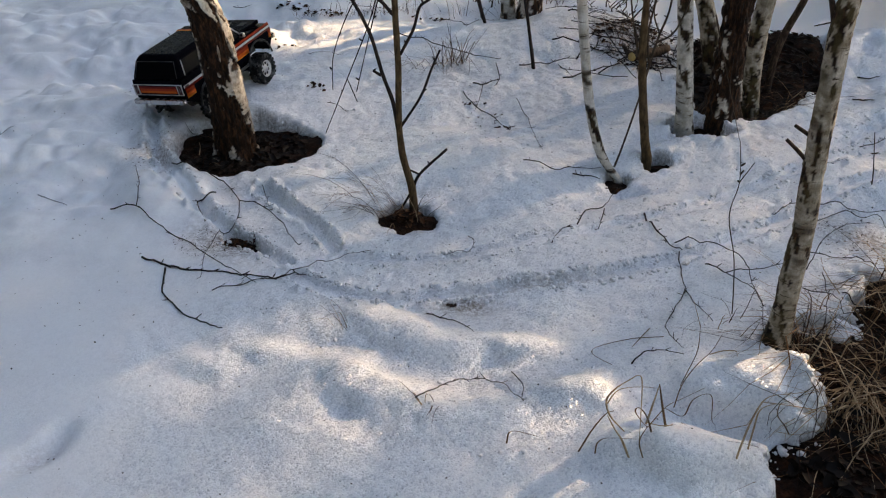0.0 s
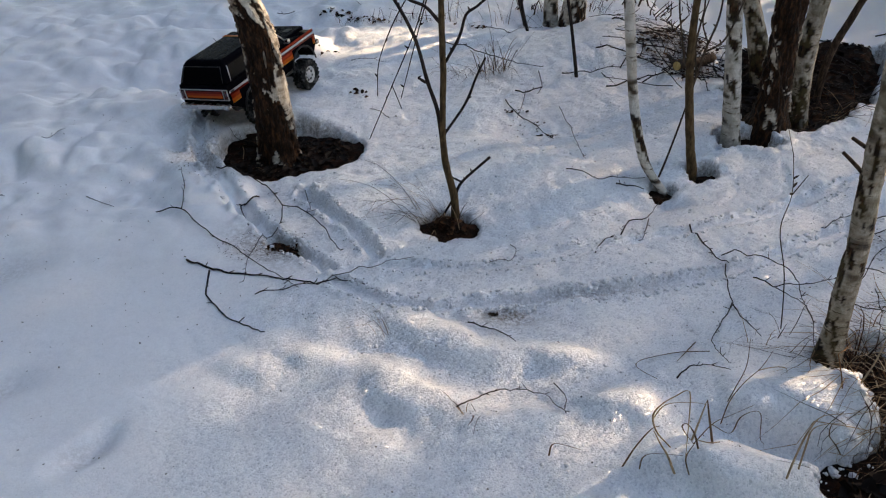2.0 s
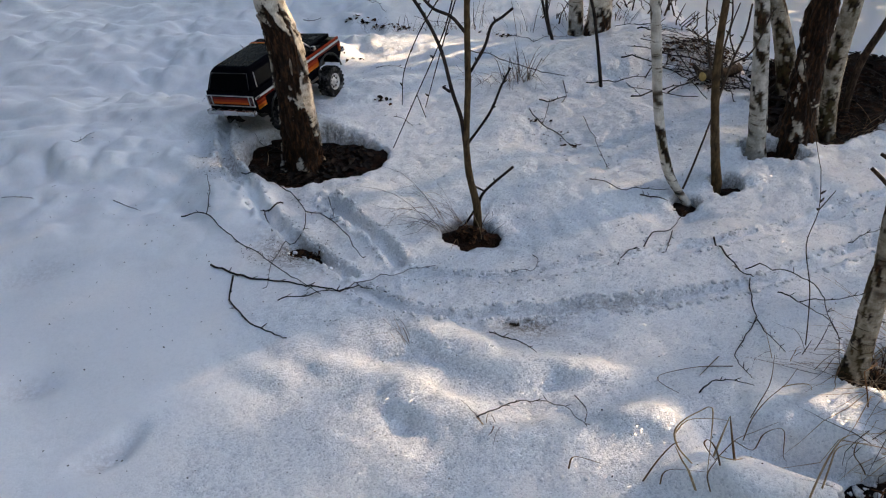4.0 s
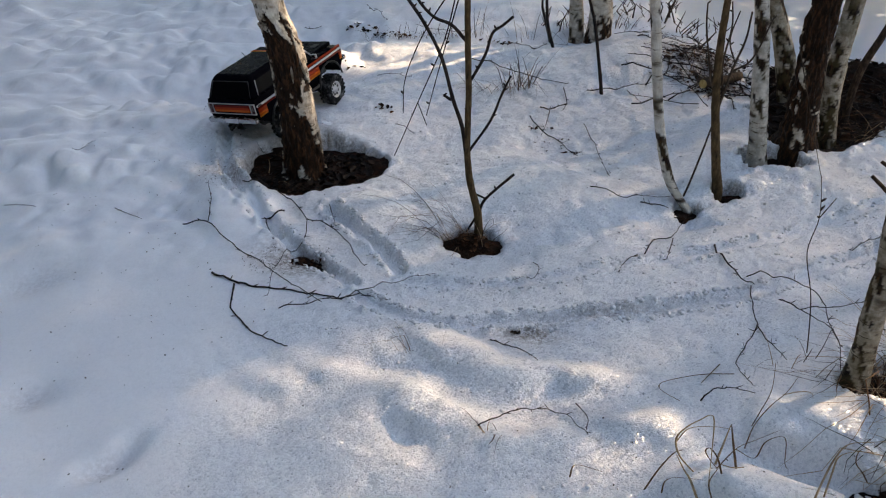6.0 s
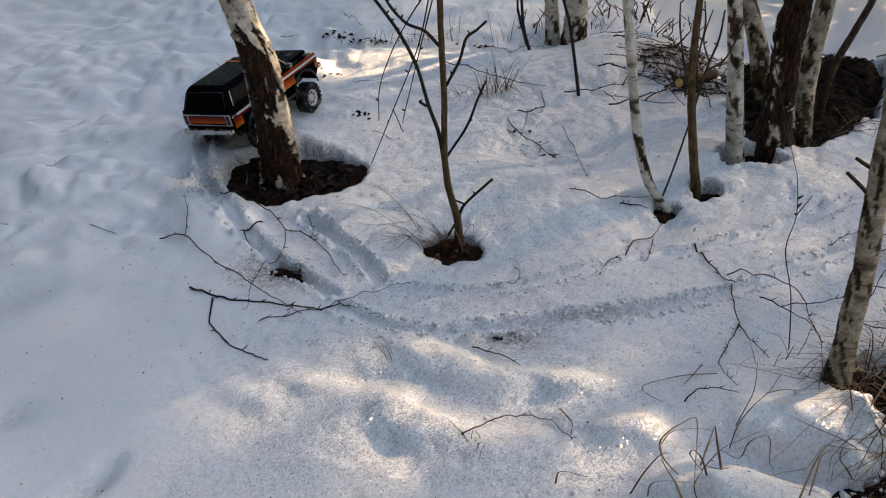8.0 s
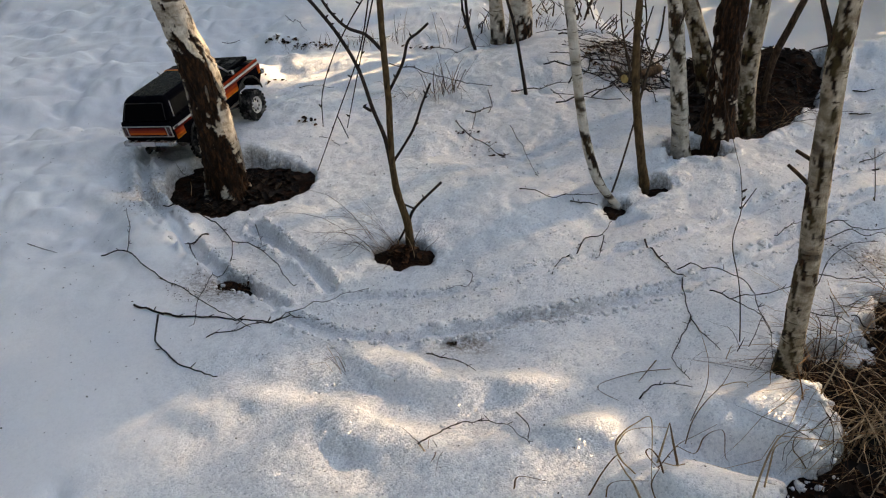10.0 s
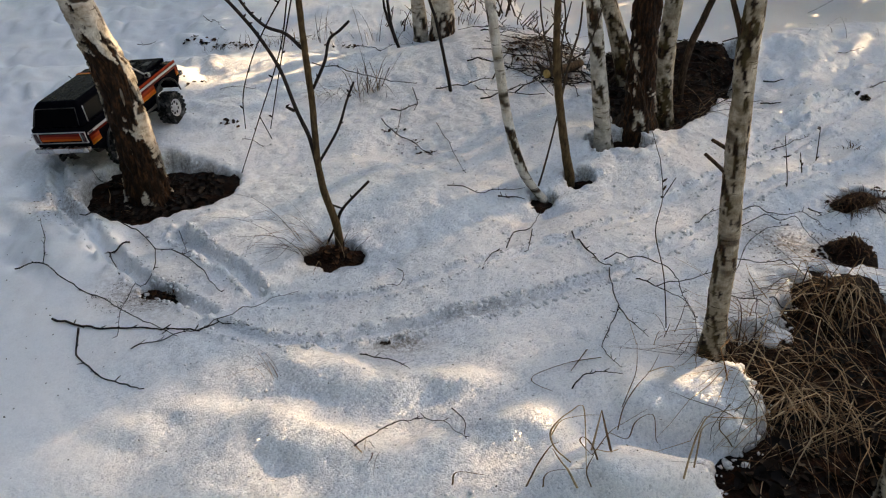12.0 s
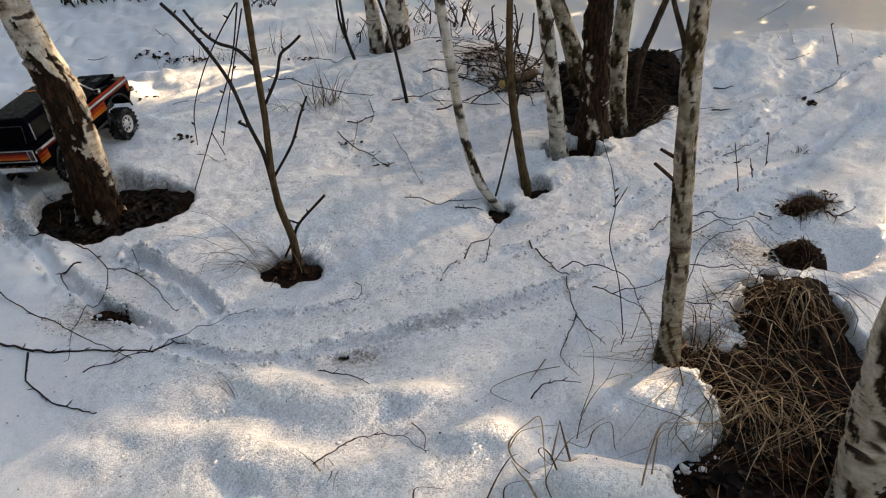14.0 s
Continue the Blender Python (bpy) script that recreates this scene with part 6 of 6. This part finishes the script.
    for s in (-1, 1):
        bm = bmesh.new()
        box(bm, xt - 0.0015, xt + 0.004, min(s * 0.084, s * 0.0975), max(s * 0.084, s * 0.0975), 0.139, 0.169, 0.001)
        part("tail_lamp", bm, LENS_RED, body, "dark red tail lamp", False)
    for name, x0, x1 in (("rear_bumper", TAIL - 0.020, TAIL - 0.002), ("front_bumper", NOSE + 0.004, NOSE + 0.024)):
        bm = bmesh.new()
        box(bm, x0, x1, -0.104, 0.104, 0.109, 0.126, 0.004)
        bumper = part(name, bm, CHROME, ob, "chrome bumper", False)
        if x0 < 0:
            bm = bmesh.new()
            box(bm, x0 - 0.002, x0 + 0.002, -0.028, 0.028, 0.110, 0.126, 0.001)
            part("plate", bm, TRIM, bumper, "blank pale plate", False)
            bm = bmesh.new()
            tube(bm, [(x0 + 0.01, 0, 0.104), (x0 - 0.012, 0, 0.098), (x0 - 0.018, 0, 0.104)], [0.004, 0.004, 0.003], 8)
            part("tow_hook", bm, PLASTIC, bumper)
    bm = bmesh.new()
    box(bm, NOSE + 0.002, NOSE + 0.007, -0.085, 0.085, 0.136, 0.168, 0.002)
    part("grille", bm, PLASTIC, ob, "black grille", False)
    for s in (-1, 1):
        bm = bmesh.new()
        tube(bm, [(NOSE + 0.004, s * 0.068, 0.152), (NOSE + 0.011, s * 0.068, 0.152)], [0.014, 0.012], 18)
        part("headlamp", bm, CHROME, ob, "round headlamp")
    # chassis, axles and wheels
    bm = bmesh.new()
    box(bm, -0.24, 0.22, -0.038, 0.038, 0.075, 0.112, 0.004)
    box(bm, -0.07, 0.07, -0.080, 0.080, 0.092, 0.112, 0.003)
    part("chassis", bm, PLASTIC, ob, smooth=False)
    for x, z in ((FRONT, HUB - DROP), (-REAR, HUB)):
        bm = bmesh.new()
        tube(bm, [(x, -0.085, z), (x, -0.02, z), (x, 0.0, z), (x, 0.02, z), (x, 0.085, z)], [0.009, 0.009, 0.018, 0.009, 0.009], 10)
        part("axle", bm, PLASTIC, ob)
        for s in (-1, 1):
            wheel(ob, x, s, z)
    ob.matrix_world = pose_at
    return ob


def wheel(ob, x, s, z):
    """A knobbly tyre on a rim with eight holes."""
    at = Vector((x, s * TRACK, z))
    hub = Matrix.Translation(at) @ Matrix.Rotation(radians(-90 * s), 4, "X") @ Matrix.Rotation(0.3 * (x > 0), 4, "Z")
    bm = bmesh.new()
    profile = [(0.031, -0.020), (0.042, -0.023), (0.052, -0.021), (0.0545, -0.015), (0.0550, 0.0), (0.0545, 0.015), (0.052, 0.021), (0.042, 0.023), (0.031, 0.020)]
    n = 36
    rings = [[bm.verts.new((r * math.cos(2 * math.pi * k / n), r * math.sin(2 * math.pi * k / n), z)) for r, z in profile] for k in range(n)]
    for k in range(n):
        a, b = rings[k], rings[(k + 1) % n]
        for q in range(len(profile)):
            bm.faces.new((a[q], b[q], b[(q + 1) % len(profile)], a[(q + 1) % len(profile)]))
    for k in range(22):
        for q, z in ((0, -0.0155), (0.5, 0.0), (0, 0.0155)):
            a = 2 * math.pi * (k + q) / 22
            m = Matrix.Rotation(a, 4, "Z") @ Matrix.Translation((0.0562, 0, z)) @ Matrix.Rotation(0.35 * (1 if z > 0 else -1), 4, "X") @ Matrix.Diagonal((0.0062, 0.0095, 0.0115, 1))
            bmesh.ops.create_cube(bm, size=1, matrix=m)
    bmesh.ops.recalc_face_normals(bm, faces=bm.faces[:])
    bmesh.ops.transform(bm, matrix=hub, verts=bm.verts[:])
    tyre = part("tyre", bm, RUBBER, ob, "knobbly black tyre caked with snow", False)
    bm = bmesh.new()
    profile = [(0.032, -0.018), (0.032, 0.019), (0.029, 0.020), (0.027, 0.012), (0.012, 0.014), (0.010, 0.019), (0.0, 0.020)]
    n = 32
    rings = [[bm.verts.new((r * math.cos(2 * math.pi * k / n), r * math.sin(2 * math.pi * k / n), z)) for r, z in profile[:-1]] for k in range(n)]
    mid = bm.verts.new((0, 0, 0.020))
    for k in range(n):
        a, b = rings[k], rings[(k + 1) % n]
        for q in range(len(profile) - 2):
            bm.faces.new((a[q], b[q], b[q + 1], a[q + 1]))
        bm.faces.new((a[-1], b[-1], mid))
    bmesh.ops.recalc_face_normals(bm, faces=bm.faces[:])
    bmesh.ops.transform(bm, matrix=hub, verts=bm.verts[:])
    rim = part("rim", bm, RIM, tyre, "silver eight hole rim")
    for k in range(8):
        a = 2 * math.pi * k / 8
        bm = bmesh.new()
        c = Vector((0.0195 * math.cos(a), 0.0195 * math.sin(a), 0.0122))
        tube(bm, [c, c + Vector((0, 0, 0.0018))], [0.0052, 0.0052], 10)
        bmesh.ops.transform(bm, matrix=hub, verts=bm.verts[:])
        part("rim_hole", bm, PLASTIC, rim, smooth=False)


truck(Matrix.Translation((-0.856, 2.832, 0.011)) @ Matrix.Rotation(radians(69.4), 4, "Z") @ Matrix.Rotation(radians(-4.0), 4, "Y") @ Matrix.Rotation(radians(-7.4), 4, "X") @ Matrix.Scale(1.045, 4))


# ---- an unseen belt of young spruces, added between the place and the sun to shade the snow ----
# Gaps left open in it so that sun patches fall here: a line on the snow and half its width.
GAPS = [([(-0.19, 1.475), (-0.10, 1.435), (0.0, 1.391)], 0.020), ([(0.05, 1.36), (0.12, 1.335), (0.19, 1.31)], 0.022), ([(-0.63, 1.39), (-0.605, 1.335), (-0.50, 1.328)], 0.020),
        ([(-0.387, 1.43), (-0.397, 1.345)], 0.022), ([(-0.235, 1.30), (-0.15, 1.24), (-0.06, 1.186)], 0.022), ([(-0.487, 1.266), (-0.47, 1.25)], 0.014), ([(0.09, 1.185), (0.17, 1.138)], 0.018),
        ([(0.24, 1.255), (0.33, 1.175)], 0.022), ([(0.27, 1.115), (0.30, 1.11)], 0.012), ([(-0.25, 1.056), (-0.23, 1.05)], 0.014), ([(-0.34, 1.05), (-0.32, 1.04)], 0.010), ([(-0.03, 1.25), (-0.02, 1.29)], 0.010),
        ([(0.64, 1.285), (0.72, 1.255), (0.79, 1.205)], 0.026), ([(0.985, 1.54), (0.96, 1.41)], 0.016), ([(1.0, 1.30), (1.12, 1.42)], 0.03), ([(-0.74, 3.40), (-0.50, 3.42), (-0.22, 3.44)], 0.085),
        ([(1.95, 3.0), (1.96, 3.05)], 0.012), ([(2.2, 3.18), (2.22, 3.22)], 0.018)]
flat = Vector((TO_SUN.x, TO_SUN.y, 0)).normalized()
side_on = Vector((-flat.y, flat.x, 0))
# Lanes left open in the belt so that the sun reaches a trunk: (foot x, foot y, half width, from, to along the light).
LANES = [(-0.725, 2.45, 0.051, 0.2, 1.5), (0.775, 1.37, 0.022, 0.25, 2.6), (1.15, 2.73, 0.016, 0.3, 1.2), (0.83, 2.51, 0.016, 0.3, 1.2)]
rise = math.tan(radians(SUN_HEIGHT))
OPEN = [([Vector((x, y, 0)) - flat * (float(snow(x, y)) / rise) for x, y in line], wide + 0.004) for line, wide in GAPS]


def off_line(g, p, q):
    """Metres from a place to a line, those along the light counting half."""
    d = q - p
    t = min(max((g - p).dot(d) / d.length_squared, 0), 1)
    off = g - p - d * t
    return math.hypot(off.dot(side_on), off.dot(flat) * 0.5)


BELT = 7.2  # metres along the light from the place to the belt
rng = random.Random(9)
tufts = []
cells = [(u, v, BELT, 1.0) for u in np.arange(-3.2, 7.4, 0.027) for v in np.arange(-5.0, 7.6, 0.057)]
cells += [(u, v, 13.5, 4.0) for u in np.arange(-2.0, 7.4, 0.07) for v in np.arange(7.5, 12.0, 0.15)]
def seen(u, v):
    """Where the shade lies that the walker sees from near."""
    x, y = side_on.x * u + flat.x * v, side_on.y * u + flat.y * v
    return 0.75 < y < 4.6 and -0.75 < x < 2.9


cells = [c for c in cells if not seen(c[0], c[1])] + [(u, v, BELT, 0.37) for u in np.arange(-3.2, 7.4, 0.01) for v in np.arange(-5.0, 7.6, 0.0211) if seen(u, v)]
for u, v, away, coarse in cells:
    g = side_on * (u + rng.uniform(-0.015, 0.015) * min(coarse, 1)) + flat * (v + rng.uniform(-0.04, 0.04) * min(coarse, 1))
    shaded = (g.y > 0.74 and (g.x > -2.7 or g.y > 1.5)) or float(lattice(g.x, g.y, 0.55, 61)) + 0.6 * float(lattice(g.x, g.y, 0.2, 62)) > -0.25
    for line, wide in OPEN:
        if min(off_line(g, p, q) for p, q in zip(line, line[1:])) < wide:
            shaded = rng.random() < 0.06
    for cx, cy, wide, near, far in LANES:
        d = Vector((cx, cy, 0)) - g
        if abs(d.dot(side_on)) < wide and near < d.dot(flat) < far:
            shaded = False
    if shaded:
        # Tuft size by place sets how much sun leaks through.
        if coarse < 1:
            thick = 0.0254 - 0.0036 * float(step(1.5, 2.1, g.y)) + 0.0035 * float(step(1.1, 1.7, g.x)) * float(step(2.0, 2.4, g.y)) + 0.003 * float(step(0.25, 0.75, -g.x))
        else:
            thick = 0.0250 + 0.0025 * float(lattice(g.x, g.y, 0.45, 63)) + 0.006 * float(step(0.4, 0.9, -g.x)) + 0.005 * float(step(0.8, 1.4, -g.x)) + 0.003 * float(step(2.5, 3.0, g.x))
        tufts.append((u, g + TO_SUN * max(away - v + rng.uniform(-0.6, 0.6), 0.3), thick * coarse))
for k in range(12):
    lo, hi = -3.3 + 0.92 * k, -3.3 + 0.92 * (k + 1)
    mine = [(p, s) for u, p, s in tufts if lo <= u < hi]
    if not mine:
        continue
    c = side_on * (lo + hi) / 2 + flat * (BELT * 0.95)
    ob = thing("shade_spruce", (c.x, c.y, float(snow(c.x, c.y)) - 0.1), "young dark green spruce added unseen to shade the snow", "tree", "belt of spruces")
    bm = bmesh.new()
    tube(bm, [(0, 0, 0), (0.02, 0, 1.5), (0, 0.03, 3), (0, 0, 4.2)], [0.07, 0.055, 0.035, 0.01], 10)
    part("trunk", bm, BROWN_BARK, ob)
    bm = bmesh.new()
    foot = ob.location
    for p, thick in mine:
        q = p - foot
        for _ in range(2):
            a, s = rng.uniform(0, 6.28), thick * rng.uniform(0.8, 1.2)
            t = Euler((rng.uniform(-0.5, 0.5), rng.uniform(-0.5, 0.5), a)).to_matrix()
            o = q + Vector((rng.uniform(-0.02, 0.02), rng.uniform(-0.02, 0.02), rng.uniform(-0.015, 0.015)))
            lean = TO_SUN.cross(t @ Vector((1, 0, 0))).normalized()
            along = t @ Vector((1, 0, 0))
            bm.faces.new([bm.verts.new(o + along * x * s + lean * y * s) for x, y in ((-1.1, 0), (-0.4, -0.55), (0.7, -0.45), (1.2, 0.1), (0.5, 0.6), (-0.6, 0.5))])
    part("foliage", bm, NEEDLES, ob, smooth=False)


# ---- tall dark spruces, unseen, added behind and beside the walker to close the clearing and dim the skylight ----
def tall_shade_spruce(at, high, seed):
    rng = random.Random(seed)
    ob = thing("shade_spruce", at, "tall dark green spruce added unseen to hold back skylight", "tree", "spruces round the clearing")
    bm = bmesh.new()
    tube(bm, [(0, 0, -0.2), (0.02, 0.01, high * 0.5), (0, 0, high)], [0.11, 0.07, 0.01], 10)
    part("trunk", bm, BROWN_BARK, ob)
    bm = bmesh.new()
    for k in range(260):
        t = rng.random() ** 0.8
        z, a = 0.15 + (high - 0.2) * t, rng.uniform(0, 6.283)
        long = (1 - t) * high * 0.21 + 0.15
        d = Vector((math.cos(a), math.sin(a), 0))
        w = Vector((-d.y, d.x, 0))
        for q in range(16):
            u = 0.15 + 0.85 * q / 15
            c = d * long * u + Vector((0, 0, z - 0.28 * long * u * u + rng.uniform(-0.05, 0.05)))
            s, drop = rng.uniform(0.12, 0.24) * (1.25 - 0.5 * u), rng.uniform(0.05, 0.2)
            b = rng.uniform(-1.2, 1.2)
            e, f = d * math.cos(b) + w * math.sin(b), w * math.cos(b) - d * math.sin(b)
            bm.faces.new([bm.verts.new(p) for p in (c - e * s * 0.5, c - f * s * 0.16 - Vector((0, 0, drop * 0.4)), c + e * s - Vector((0, 0, drop)), c + f * s * 0.16 - Vector((0, 0, drop * 0.4)))])
    part("foliage", bm, NEEDLES, ob, smooth=False)
    return ob


first = tall_shade_spruce((-3.4, -4.6, -0.05), 6.5, 3)
rng = random.Random(21)
for k in range(19):
    bearing, far = radians(112 + 10.2 * k), rng.uniform(5.0, 7.6)
    at = (far * math.sin(bearing), far * math.cos(bearing) + 0.5)
    m = Matrix.Translation((at[0], at[1], float(snow(*at)) - 0.05)) @ Matrix.Rotation(rng.uniform(0, 6.28), 4, "Z") @ Matrix.Scale(rng.uniform(0.8, 1.25), 4)
    copy_thing(first, m)
# More unseen ones to the left and far ahead, to dim that side.
for x, y, turn, size in ((-4.2, 1.0, 1.0, 1.5), (-4.8, 2.7, 2.2, 1.6), (-4.3, -0.7, 4.0, 1.4), (-5.6, 4.3, 5.1, 1.5), (-3.6, -2.2, 0.4, 1.3), (-3.9, 0.1, 2.9, 1.6), (-4.6, 1.9, 0.3, 1.6),
                         (-7.2, 2.2, 0.7, 2.0), (-6.9, 5.0, 1.9, 2.1), (-5.6, 7.6, 3.3, 2.1), (-3.4, 9.6, 4.4, 2.0), (-0.8, 11.0, 5.6, 1.9)):
    copy_thing(first, Matrix.Translation((x, y, float(snow(x, y)) - 0.05)) @ Matrix.Rotation(turn, 4, "Z") @ Matrix.Scale(size, 4))
